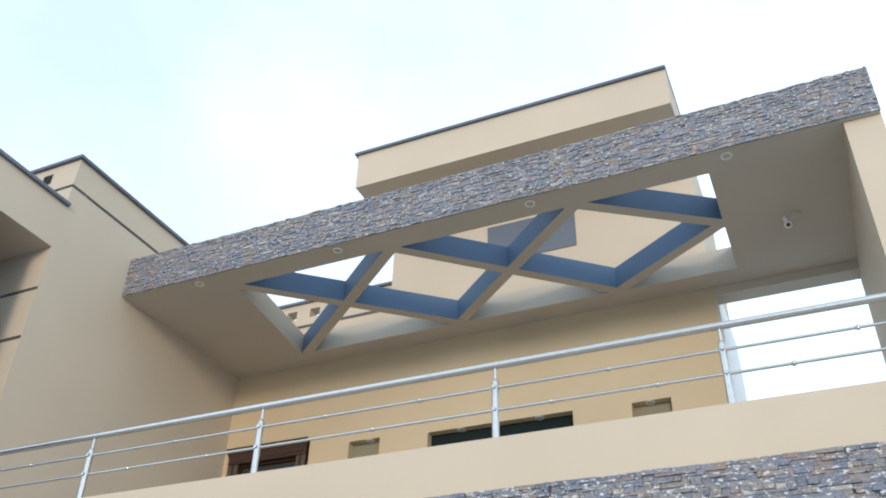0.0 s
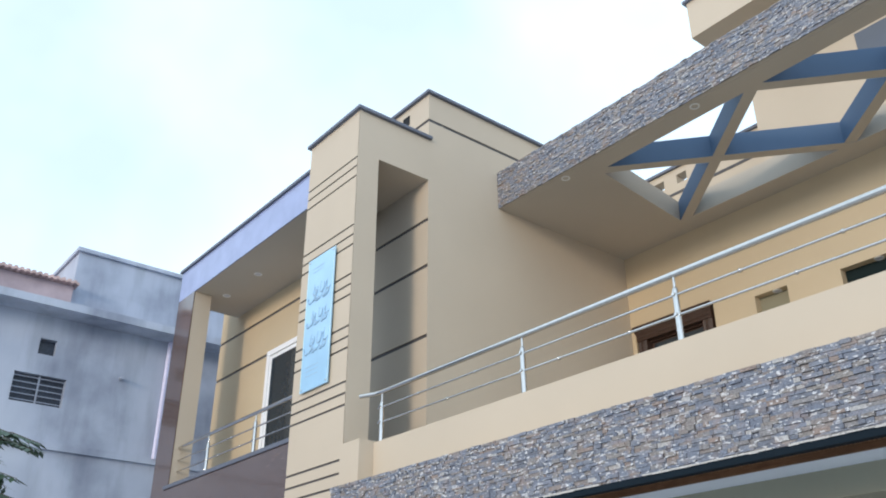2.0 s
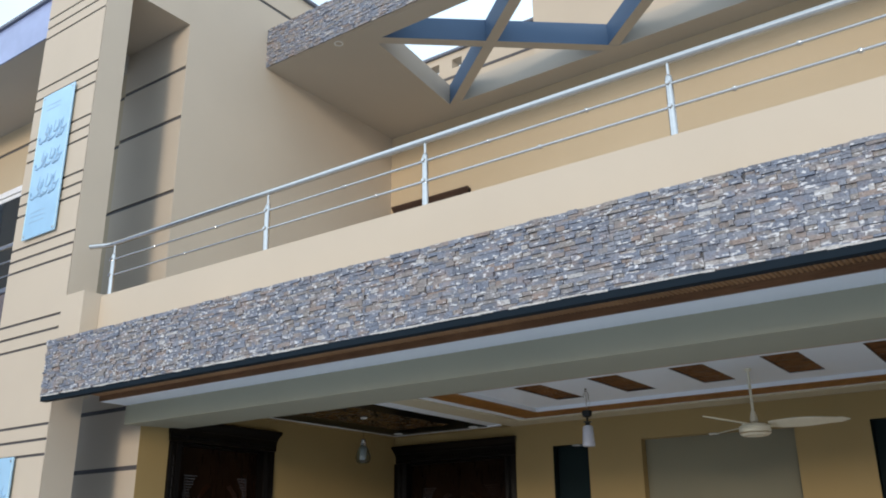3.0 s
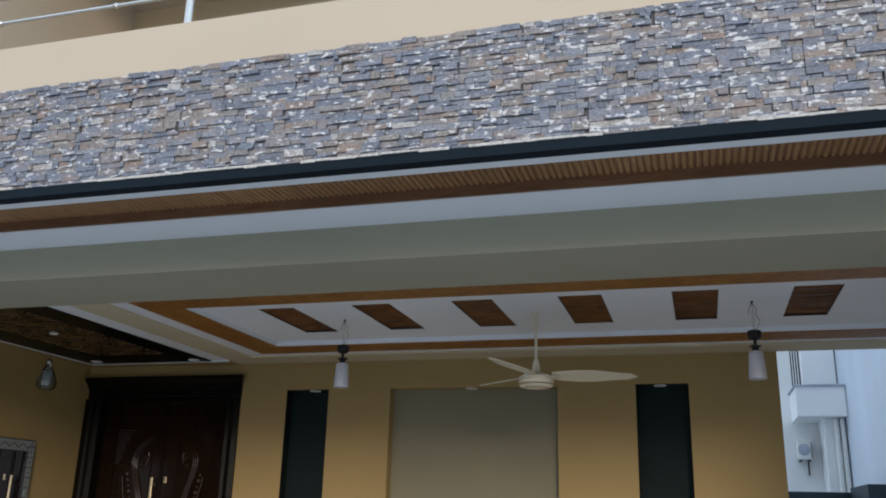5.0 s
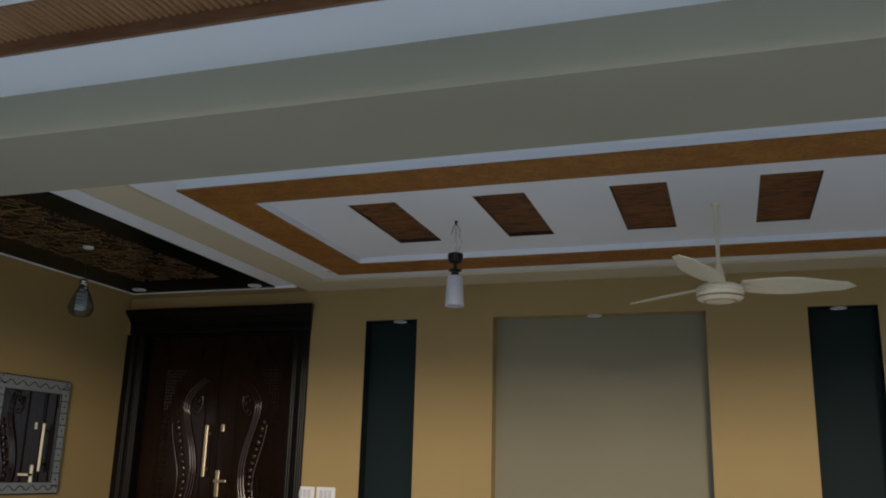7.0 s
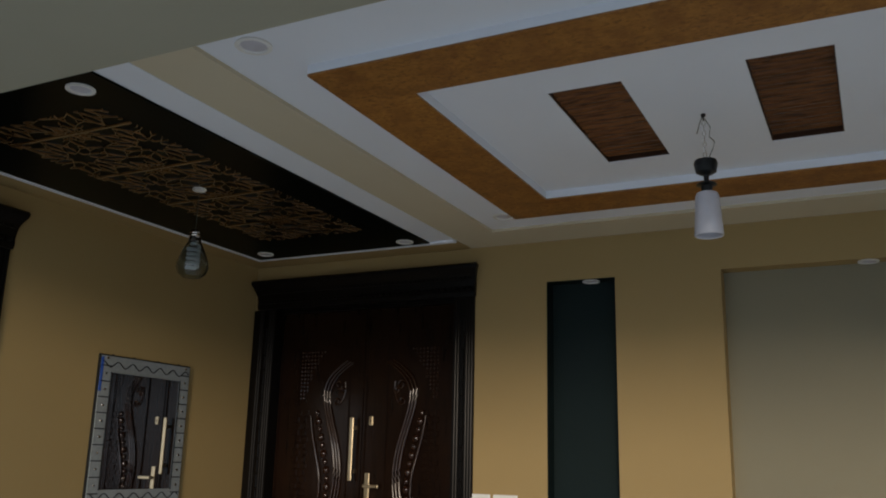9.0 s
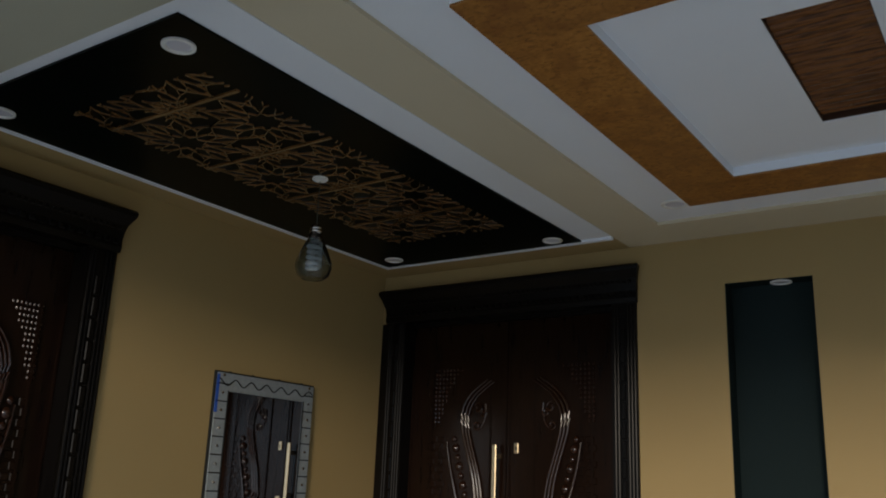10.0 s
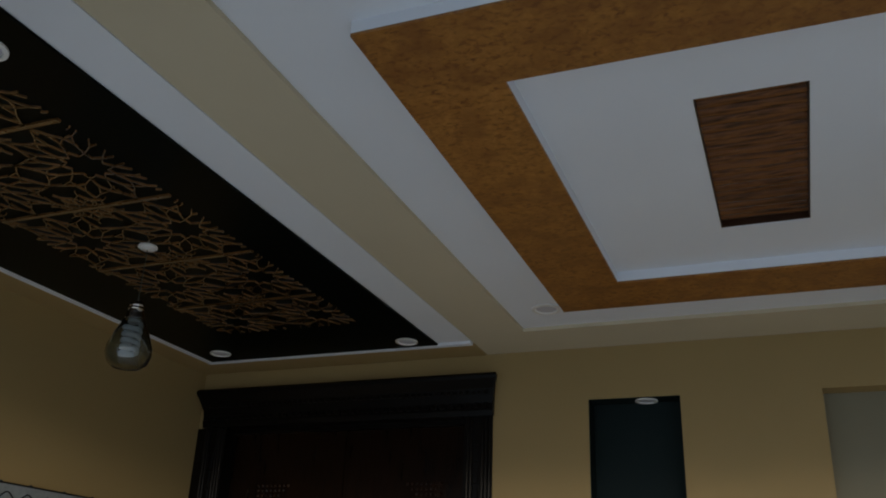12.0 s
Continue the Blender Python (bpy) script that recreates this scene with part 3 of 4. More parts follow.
# ---- lattice screen on the black panel ----
JX0, JX1, JY0, JY1 = -7.66, -6.815, 7.09, 9.46
def star_panel(bm, cx, cy, r, z0, z1, n, w):
    """An n-pointed star flower: inner star, petals, and rays out to the edge of its cell, cut off at the screen's edge."""
    def at(f, a):
        return Vector((cx + r * f * math.cos(a), cy + r * f * math.sin(a)))

    def strip(u, v):
        for lo, hi, axis in ((JX0, JX1, 0), (JY0, JY1, 1)):
            for p, q in ((u, v), (v, u)):
                d = q[axis] - p[axis]
                if p[axis] < lo and abs(d) > 1e-6:
                    p[:] = p + (q - p) * min(1, (lo - p[axis]) / d)
                elif p[axis] > hi and abs(d) > 1e-6:
                    p[:] = p + (q - p) * min(1, (hi - p[axis]) / d)
        if (u - v).length > 0.008 and JX0 - 0.001 < (u.x + v.x) / 2 < JX1 + 0.001 and JY0 - 0.001 < (u.y + v.y) / 2 < JY1 + 0.001:
            bar(bm, u, v, w, z0, z1)
    h = math.pi / n
    for i in range(n):
        a = 2 * h * i
        rows = ((at(0.24, a), at(0.34, a + h)), (at(0.34, a + h), at(0.24, a + 2 * h)), (at(0.34, a + h), at(0.55, a + 1.5 * h)), (at(0.34, a + h), at(0.55, a + 0.5 * h)),
                (at(0.55, a + 0.5 * h), at(0.76, a + 0.62 * h)), (at(0.55, a + 1.5 * h), at(0.76, a + 1.38 * h)), (at(0.76, a + 0.62 * h), at(0.92, a + h)), (at(0.76, a + 1.38 * h), at(0.92, a + h)),
                (at(0.76, a + 0.62 * h), at(0.66, a)), (at(0.66, a), at(0.76, a - 0.62 * h)), (at(0.92, a + h), at(1.16, a + h)), (at(0.55, a + 0.5 * h), at(0.66, a)), (at(0.55, a - 0.5 * h), at(0.66, a)))
        for u, v in rows:
            strip(u.copy(), v.copy())


screen = thing("lattice_screen", "golden brown geometric lattice screen on the black ceiling panel", "screen")
for i in range(-1, 3):
    for j in range(5):
        for dx, dy, r, n in ((0.0, 0.0, 0.292, 10), (0.253, 0.285, 0.125, 8)):
            cx, cy = -6.956 - 0.506 * i - dx, 7.01 + 0.57 * j + dy
            rb = bmesh.new()
            star_panel(rb, cx, cy, r, 2.8195, 2.8275, n, 0.0058)
            if rb.verts:
                tagged(part("rosette_panel", rb, JALI, screen), kind="stuff")
            else:
                rb.free()
for j in range(4):
    cbm = bmesh.new()
    bar(cbm, (JX0, 7.295 + 0.57 * j), (JX1, 7.295 + 0.57 * j), 0.017, 2.8175, 2.8272)
    part("cross_bar", cbm, JALI, screen)


# ---- recessed lights ----
def downlight(name, label, group, x, y, z, r=0.075, lens=GLASSWHITE):
    t = thing(name, label, "light", pose(x, y, z), group)
    part("ring", lathe([(r * 0.72, 0), (r * 0.78, -0.008), (r, -0.006), (r, 0.001), (r * 0.72, 0.002)], 28), PLASTIC, t, rounded=True)
    part("lens", lathe([(r * 0.70, -0.001), (r * 0.4, -0.004), (0.001, -0.005), (0.001, 0.0), (r * 0.7, 0.001)], 24), lens, t, rounded=True)
    return t


for x, y in ((-7.94, 6.92), (-6.73, 6.92), (-6.70, 9.858), (-7.93, 9.81)):
    downlight("downlight", "white round downlight set in the black ceiling panel", "black panel lights", x, y, 2.827, 0.064)
for x, y in ((-5.80, 6.95), (-5.811, 9.61)):
    downlight("downlight", "white round downlight in the white ceiling tray", "tray lights", x, y, ZW - 0.001)
for x, y in ((-7.24, 7.60), (-5.06, 7.60), (-2.45, 7.60), (-0.19, 7.60)):
    downlight("downlight", "white ring downlight in the beige canopy soffit", "canopy lights", x, y, ZT - 0.001, 0.062, SOFFIT)
for x, z in ((-5.44, 2.537), (-3.655, 2.541), (-1.73, 2.545)):
    downlight("niche_light", "small white spotlight under the niche head", "niche lights", x, YB + 0.07, z, 0.062)
for x, z in ((-5.93, 6.328), (-4.48, 6.288), (-3.33, 6.288), (-1.82, 6.268)):
    downlight("niche_light", "small white spotlight under the terrace niche head", "terrace niche lights", x, YB + 0.07, z, 0.065)
for x in (-12.25, -13.4):
    downlight("downlight", "white round downlight in the balcony soffit", "balcony lights", x, 5.5, 7.458, 0.07)


# ---- hanging lamps, fan ----
def pendant(x, y):
    t = thing("pendant_lamp", "pendant lamp with opal glass shade and black cap on a chain", "lamp", pose(x, y, ZI - 0.001), "opal pendant lamps")
    part("ceiling_hook", lathe([(0.012, 0), (0.012, -0.01), (0.004, -0.012), (0.004, -0.03)], 12), DARKMETAL, t, rounded=True)
    ch = bmesh.new()
    for i in range(8):
        z = -0.03 - i * 0.024
        ang = (i % 2) * math.pi / 2
        pts = [(0.008 * math.cos(u) * math.cos(ang), 0.008 * math.cos(u) * math.sin(ang), z - 0.011 + 0.015 * math.sin(u)) for u in (2 * math.pi * k / 10 for k in range(11))]
        tube(pts, 0.0022, 6, ch)
    part("chain", ch, STEEL, t, rounded=True)
    part("wire", tube([(0.006, 0, -0.02), (0.03, 0.01, -0.06), (0.022, 0.012, -0.10), (0.05, -0.01, -0.135), (0.04, -0.02, -0.17), (0.01, 0, -0.215)], 0.002, 6), WIRE, t, "loose black and green wire", True)
    part("loose_end", tube([(-0.004, 0, -0.01), (-0.02, 0, -0.04), (-0.035, 0.0, -0.085)], 0.0025, 6), WIRE, t, "", True)
    part("cap", lathe([(0.01, -0.205), (0.052, -0.21), (0.058, -0.225), (0.050, -0.262), (0.03, -0.272), (0.014, -0.276)], 24), DARKMETAL, t, "black enamelled cap", True)
    part("collar", lathe([(0.014, -0.276), (0.011, -0.306), (0.045, -0.312), (0.05, -0.319), (0.028, -0.324), (0.026, -0.346), (0.03, -0.350)], 24), DARKMETAL, t, "", True)
    part("shade", lathe([(0.03, -0.350), (0.050, -0.355), (0.057, -0.370), (0.063, -0.45), (0.070, -0.535), (0.069, -0.54), (0.062, -0.538), (0.055, -0.45), (0.046, -0.376)], 28), GLASSWHITE, t, "opal white glass shade", True)
    return t


pendant(-4.296, 8.37).scale = (0.93, 0.93, 1.09)
pendant(-0.94, 8.27).scale = (0.93, 0.93, 1.09)

fan = thing("ceiling_fan", "ivory three-blade ceiling fan hanging from the ceiling tray", "fan", pose(-2.609, 8.36, ZI - 0.001))
part("canopy", lathe([(0.03, 0), (0.03, -0.012), (0.014, -0.03), (0.013, -0.04)], 20), FANWHITE, fan, rounded=True)
part("rod", lathe([(0.0125, -0.04), (0.0125, -0.400)], 14), FANWHITE, fan, rounded=True)
part("lower_cup", lathe([(0.014, -0.390), (0.022, -0.410), (0.034, -0.460), (0.036, -0.490), (0.02, -0.500)], 20), FANWHITE, fan, rounded=True)
part("motor", lathe([(0.03, -0.500), (0.10, -0.515), (0.134, -0.532), (0.140, -0.552), (0.134, -0.557), (0.141, -0.562), (0.141, -0.578), (0.135, -0.582), (0.137, -0.600), (0.112, -0.618), (0.05, -0.626), (0.001, -0.628)], 32), FANWHITE, fan, rounded=True)
part("motor_trim", lathe([(0.10, -0.6215), (0.138, -0.599), (0.141, -0.594), (0.1365, -0.588), (0.12, -0.600), (0.09, -0.617)], 32), BRASS, fan, "thin gold ring", True)
for ang in (15, 137, 256):
    bb = bmesh.new()
    n = 10
    tops, lows = [], []
    for i in range(n + 1):
        s = i / n
        r = 0.12 + 0.69 * s
        w = 0.066 + 0.048 * math.sin(math.pi * min(1, s * 1.3)) - 0.016 * max(0, s - 0.75) * 4 - 0.05 * max(0, s - 0.9) * 10 * max(0, s - 0.9) * 10
        tilt = -0.22
        for lst, dz in ((tops, 0.004), (lows, -0.004)):
            lst.append([bb.verts.new((r, k * w, -0.518 + dz + k * w * tilt + 0.008 * s)) for k in (-1, -0.4, 0.4, 1)])
    for grid, flip in ((tops, 1), (lows, -1)):
        for a, b in zip(grid, grid[1:]):
            for k in range(3):
                bb.faces.new((a[k], b[k], b[k + 1], a[k + 1])[::flip])
    for k in (0, 3):
        for i in range(n):
            bb.faces.new((tops[i][k], lows[i][k], lows[i + 1][k], tops[i + 1][k]))
    for i in (0, n):
        for k in range(3):
            bb.faces.new((tops[i][k], tops[i][k + 1], lows[i][k + 1], lows[i][k]))
    blade = part("blade", bb, FANWHITE, fan, rounded=True)
    blade.matrix_basis = pose(0, 0, 0, 0, 0, ang)
    part("blade_bracket", boxes((0.08, 0.19, -0.022, 0.022, -0.529, -0.523), bevel=0.002), FANWHITE, blade)

BULBWHITE = plain("bulb_white", (0.88, 0.88, 0.88), 0.3, 0, 0.02)
globe = thing("globe_pendant", "clear ribbed glass globe pendant on a thin black cord", "lamp", pose(-7.225, 8.25, 2.819))
globe.scale = (0.72, 0.72, 0.97)
part("ceiling_rose", lathe([(0.055, 0), (0.058, -0.008), (0.045, -0.016), (0.012, -0.02)], 24), PLASTIC, globe, "white ceiling rose", True)
part("cord", lathe([(0.003, -0.018), (0.003, -0.262)], 8), WIRE, globe)
part("lamp_cap", lathe([(0.006, -0.262), (0.034, -0.266), (0.040, -0.275), (0.043, -0.285), (0.041, -0.29), (0.047, -0.30), (0.045, -0.306), (0.052, -0.325), (0.055, -0.345), (0.05, -0.352)], 24), STEEL, globe, "ribbed metal cap", True)
part("glass_globe", lathe([(0.036, -0.325), (0.06, -0.35), (0.10, -0.41), (0.128, -0.47), (0.13, -0.50), (0.112, -0.54), (0.08, -0.558), (0.074, -0.556), (0.104, -0.535), (0.12, -0.50), (0.118, -0.47), (0.092, -0.412), (0.05, -0.35), (0.03, -0.33)], 36), CLEAR, globe, "clear glass bowl", True)
helix = [(0.047 * math.cos(u), 0.047 * math.sin(u), -0.37 - 0.14 * u / 31.4) for u in (i * 0.35 for i in range(90))]
part("spiral_bulb", tube(helix, 0.0115, 8), BULBWHITE, globe, "white spiral energy-saving bulb", True)
part("bulb_base", lathe([(0.02, -0.325), (0.03, -0.335), (0.034, -0.36), (0.03, -0.365)], 18), PLASTIC, globe, rounded=True)


# ---- carved doors ----
def curve_through(knots, n=28):
    """Smooth points (x, z) through a few knots, from top to bottom."""
    zs = np.linspace(knots[0][1], knots[-1][1], n)
    order = sorted(knots, key=lambda k: k[1])
    xs = np.interp(zs, [k[1] for k in order], [k[0] for k in order])
    for _ in range(4):
        xs[1:-1] = (xs[:-2] + 2 * xs[1:-1] + xs[2:]) / 4
    return [(float(a), float(b)) for a, b in zip(xs, zs)]


def carved_door(name, label, width, height, m, wood_leaf, wood_frame, wood_relief, handle=True, carved=True):
    """A double door set back in a fluted frame under a carved cornice. Local x along the wall, y into the room, z up."""
    t = thing(name, label, "door", m)
    h0 = height - 0.24
    w = width / 2 - 0.04
    jw = 0.175
    lw = w - jw
    k = lw / 0.825
    set_back = -0.15
    part("backing", boxes((-w, w, -0.22, -0.195, 0.03, height - 0.02)), wood_frame, t)
    cor = bmesh.new()
    prof = [(-0.06, h0), (0.028, h0), (0.034, h0 + 0.03), (0.032, h0 + 0.07), (0.04, h0 + 0.12), (0.052, h0 + 0.155), (0.075, h0 + 0.185), (0.09, h0 + 0.205), (0.095, h0 + 0.225), (0.085, h0 + 0.24), (-0.06, h0 + 0.24)]
    ends = [[cor.verts.new((sx * (w + 0.006 + max(0, y - 0.03) * 0.6), y, z)) for y, z in prof] for sx in (-1, 1)]
    n = len(prof)
    for i in range(n):
        cor.faces.new((ends[0][i], ends[0][(i + 1) % n], ends[1][(i + 1) % n], ends[1][i]))
    cor.faces.new(ends[0])
    cor.faces.new(ends[1][::-1])
    cornice = part("cornice", cor, wood_frame, t, "carved dark cornice")
    for row, (z, size) in enumerate(((h0 + 0.125, 0.026), (h0 + 0.045, 0.036))):
        dn = bmesh.new()
        x = -w + 0.02
        while x < w - 0.03:
            y = 0.036 if row else 0.044
            box(dn, x, x + size, y - 0.012, y + 0.008, z, z + size * 0.8)
            x += size * 1.5
        bmesh.ops.bevel(dn, geom=dn.edges[:], offset=0.004, segments=1, affect="EDGES")
        part("dentils", dn, wood_frame, cornice)
    part("head_lining", boxes((-lw, lw, set_back + 0.045, -0.062, h0 - 0.03, h0)), wood_frame, t)
    for sx in (-1, 1):
        x0 = sx * w - (jw if sx > 0 else 0)
        jamb = part("jamb", boxes((x0, x0 + jw, -0.19, 0.012, 0.03, h0)), wood_frame, t)
        for kx in (0.016, 0.038, 0.060, 0.128, 0.150):
            part("flute", tube([(x0 + kx, 0.013, 0.05), (x0 + kx, 0.013, h0 - 0.01)], 0.0095, 8), wood_frame, jamb, rounded=True)
        bl = bmesh.new()
        z = 0.2
        while z < h0 - 0.15:
            box(bl, x0 + 0.078, x0 + 0.112, 0.008, 0.022, z, z + 0.105)
            z += 0.118
        bmesh.ops.bevel(bl, geom=bl.edges[:], offset=0.005, segments=1, affect="EDGES")
        part("block", bl, wood_frame, jamb)
    for sx in (-1, 1):
        a, b = (-lw, -0.003) if sx < 0 else (0.003, lw)
        y1 = set_back + 0.04
        leaf = part("leaf", boxes((a, b, set_back, y1, 0.04, h0), bevel=0.004), wood_leaf, t, "dark glossy carved leaf")
        inner, outer = (b, a) if sx < 0 else (a, b)
        st = bmesh.new()
        for c, wd in ((inner - sx * 0.0, 0.022), (inner + sx * (0.20 if sx < 0 else 0.13) * k, 0.014), (outer - sx * 0.20 * k, 0.016), (outer - sx * 0.02, 0.020)):
            box(st, min(c, c + sx * wd), max(c, c + sx * wd), y1 - 0.002, y1 + 0.012, 0.05, h0 - 0.04 if c in (inner, outer) else min(h0 - 0.12, 2.16))
        bmesh.ops.bevel(st, geom=st.edges[:], offset=0.004, segments=2, affect="EDGES")
        part("stile", st, wood_leaf, leaf)
        if not carved:
            continue

        lead = 0.10 if sx < 0 else 0.0  # the lock leaf has the wider meeting stile

        def up(pts, lift=0.010):
            return [(sx * (x + lead) * k, y1 + lift, z) for x, z in pts]
        main = [(0.16, 2.035), (0.25, 2.0), (0.325, 1.93), (0.375, 1.84), (0.378, 1.72), (0.325, 1.55), (0.262, 1.36), (0.235, 1.15), (0.26, 0.95), (0.32, 0.78)]
        for off, rad in ((0.0, 0.013), (-0.028, 0.011), (-0.054, 0.010)):
            part("moulding", tube(up(curve_through([(x + off, z + off * 0.35) for x, z in main])), [rad * (0.55 + 0.45 * math.sin(math.pi * q / 27)) for q in range(28)], 8), wood_relief, leaf, rounded=True)
        side = [(0.492, 1.60), (0.482, 1.53), (0.468, 1.455), (0.425, 1.30), (0.38, 1.147), (0.375, 1.0), (0.40, 0.85)]
        part("moulding", tube(up(curve_through([(x - lead * 0.35, z) for x, z in side])), [0.011 * (0.5 + 0.5 * math.sin(math.pi * q / 27)) for q in range(28)], 8), wood_relief, leaf, rounded=True)
        chain = curve_through([(0.432, 1.62), (0.40, 1.48), (0.372, 1.369), (0.332, 1.236), (0.306, 1.127), (0.308, 1.0), (0.34, 0.86)], 13)
        for i, (x, z) in enumerate(chain):
            bd = bmesh.new()
            bmesh.ops.create_icosphere(bd, subdivisions=2, radius=0.022 + 0.008 * (i % 2), matrix=Matrix.Translation((sx * (x + lead * 0.9) * k, y1 + 0.004, z)) @ Matrix.Diagonal((1, 0.8, 1.1, 1)))
            part("bead", bd, wood_relief, leaf, rounded=True)
        # studs in the upper outer corner, outside the arch
        sd = bmesh.new()
        for i in range(9):
            for j in range(13):
                x, z = 0.36 + i * 0.031, 1.74 + j * 0.031
                edge = 0.20 + 0.36 * math.sqrt(max(0.0, 1 - ((z - 1.62) / 0.56) ** 2)) if z < 2.17 else 0.2
                if x > edge and x < 0.63:
                    box(sd, sx * (x + lead * 0.4) * k - 0.009, sx * (x + lead * 0.4) * k + 0.009, y1 - 0.002, y1 + 0.010, z - 0.010, z + 0.010)
        bmesh.ops.bevel(sd, geom=sd.edges[:], offset=0.005, segments=1, affect="EDGES")
        part("studs", sd, wood_relief, leaf)
        # brick-like ribs beside the bead chain
        rb = bmesh.new()
        z, odd = 0.35, 0
        while z < 1.62:
            for x in (0.515 + 0.02 * odd, 0.585 + 0.02 * odd):
                box(rb, min(sx * x * k, sx * (x + 0.062) * k), max(sx * x * k, sx * (x + 0.062) * k), y1 - 0.002, y1 + 0.006, z, z + 0.042)
            z, odd = z + 0.052, 1 - odd
        bmesh.ops.bevel(rb, geom=rb.edges[:], offset=0.004, segments=1, affect="EDGES")
        part("side_strip", rb, wood_leaf, leaf)
        # leafy scroll hooked under the head of the moulding
        for cx, cz, cr, turn in ((0.235, 1.835, 0.040, 0.5), (0.195, 1.80, 0.030, 2.4), (0.245, 1.715, 0.034, 3.6)):
            sp = [(cx + cr * (1 - u / 10) * math.cos(u + turn), cz + cr * (1 - u / 10) * math.sin(u + turn)) for u in (q * 0.4 for q in range(18))]
            part("scroll", tube(up(sp, 0.006), [0.004 + 0.006 * q / 17 for q in range(18)], 6), wood_relief, leaf, rounded=True)
        stem = [(0.18, 1.864), (0.172, 1.80), (0.185, 1.74), (0.215, 1.70)]
        part("scroll", tube(up(curve_through(stem, 12), 0.006), 0.007, 6), wood_relief, leaf, rounded=True)
    if handle:
        y1 = set_back + 0.04
        hd = part("pull_handle", boxes((0.052, 0.088, y1 + 0.045, y1 + 0.062, 1.10, 1.585), bevel=0.006), BRASS, t, "brushed brass pull handle")
        part("mount", boxes((0.060, 0.080, y1, y1 + 0.046, 1.16, 1.19), (0.060, 0.080, y1, y1 + 0.046, 1.49, 1.52)), BRASS, hd)
        lk = part("lock", boxes((-0.092, -0.058, y1, y1 + 0.012, 1.525, 1.595), bevel=0.004), BRASS, t, "brass keyhole plate")
        part("keyhole", boxes((-0.079, -0.071, y1 + 0.011, y1 + 0.014, 1.545, 1.57)), DARKMETAL, lk)
        pl = part("lever_plate", boxes((-0.080, -0.038, y1, y1 + 0.012, 0.92, 1.165), bevel=0.004), BRASS, t)
        part("lever", boxes((-0.185, -0.05, y1 + 0.045, y1 + 0.060, 1.055, 1.08), (-0.072, -0.048, y1 + 0.010, y1 + 0.046, 1.055, 1.08), bevel=0.004), BRASS, pl)
    return t


main_door = carved_door("double_door", "dark-stained carved wooden double door with brass handles", 2.08, 2.712, pose(-7.312, YB, 0, 0, 0, 180), DOORWOOD, DOORDARK, DOORGLOSS)
part("corner_strip", boxes((1.003, 1.054, -0.06, 0.008, 0.03, 2.47)), DOORDARK, main_door)
carved_door("double_door", "dark-stained carved wooden door in the side wall", 1.66, 2.70, pose(XC, 7.10, 0, 0, 0, -90), DOORWOOD, DOORDARK, DOORGLOSS)
td = carved_door("terrace_door", "brown carved wooden door with dark glass on the terrace", 1.47, 2.86, pose(-7.665, YB, 3.62, 0, 0, 180), TERRACEWOOD, TERRACEWOOD, TERRACEWOOD, False, False)
part("glass_pane", boxes((-0.46, 0.46, -0.105, -0.098, 0.1, 2.56)), TINT, td, "dark tinted glass pane")

# ---- mirror on the side wall ----
mir = thing("wall_mirror", "rectangular wall mirror with a frosted decorative border", "mirror", pose(XC, 9.105, 0.928, 0, 0, -90))
mir.scale = (1.06, 1, 1)
part("back_board", boxes((-0.41, 0.41, 0.002, 0.018, 0, 0.99)), DARKMETAL, mir)
part("mirror_pane", boxes((-0.31, 0.31, 0.019, 0.024, 0.10, 0.87)), MIRROR, mir)
part("border", boxes((-0.40, -0.312, 0.019, 0.026, 0.01, 0.98), (0.312, 0.40, 0.019, 0.026, 0.01, 0.98), (-0.312, 0.312, 0.019, 0.026, 0.872, 0.98), (-0.312, 0.312, 0.019, 0.026, 0.01, 0.098)), FROST, mir, "frosted glass border")
for x in (-0.316, 0.308):
    part("black_rim", boxes((x, x + 0.008, 0.024, 0.029, 0.095, 0.875)), DARKMETAL, mir)
part("protective_film", boxes((0.385, 0.405, 0.0262, 0.028, 0.74, 0.97)), plain("blue_film", (0.03, 0.10, 0.45), 0.35), mir, "blue protective film left on the edge")
for sx in (-1, 1):
    for i in range(9):
        z = 0.07 + i * 0.105
        part("joint", boxes((sx * 0.357 - 0.042, sx * 0.357 + 0.042, 0.0255, 0.028, z, z + 0.008)), DARKMETAL, mir)
        part("stud", lathe([(0.010, 0), (0.008, 0.006), (0.001, 0.009)], 10), STEEL, mir, rounded=True).matrix_basis = pose(sx * 0.357, 0.026, z + 0.056, -90)
for z in (0.925, 0.055):
    part("wavy_line", tube([(-0.39 + 0.78 * i / 48, 0.027, z + 0.02 * math.sin(i * 0.82)) for i in range(49)], 0.004, 6), DARKMETAL, mir, rounded=True)
for x in (-0.3, -0.1, 0.12, 0.3):
    part("clip", lathe([(0.008, 0), (0.008, 0.008), (0.004, 0.011)], 10), DARKMETAL, mir, rounded=True).matrix_basis = pose(x, 0.012, 0.985, 0)

# ---- switches beside the door ----
for x in (-6.265, -6.06):
    sw = thing("switch_plate", "white plastic switch plate on the golden wall", "switch", pose(x, YB - 0.001, 0.985), "switch plates")
    part("plate", boxes((-0.092, 0.092, -0.010, 0, -0.062, 0.062), bevel=0.004), PLASTIC, sw)
    for k in range(3):
        part("rocker", boxes((-0.058 + k * 0.042, -0.026 + k * 0.042, -0.014, -0.009, -0.034, 0.034), bevel=0.002), GLASSWHITE, sw)


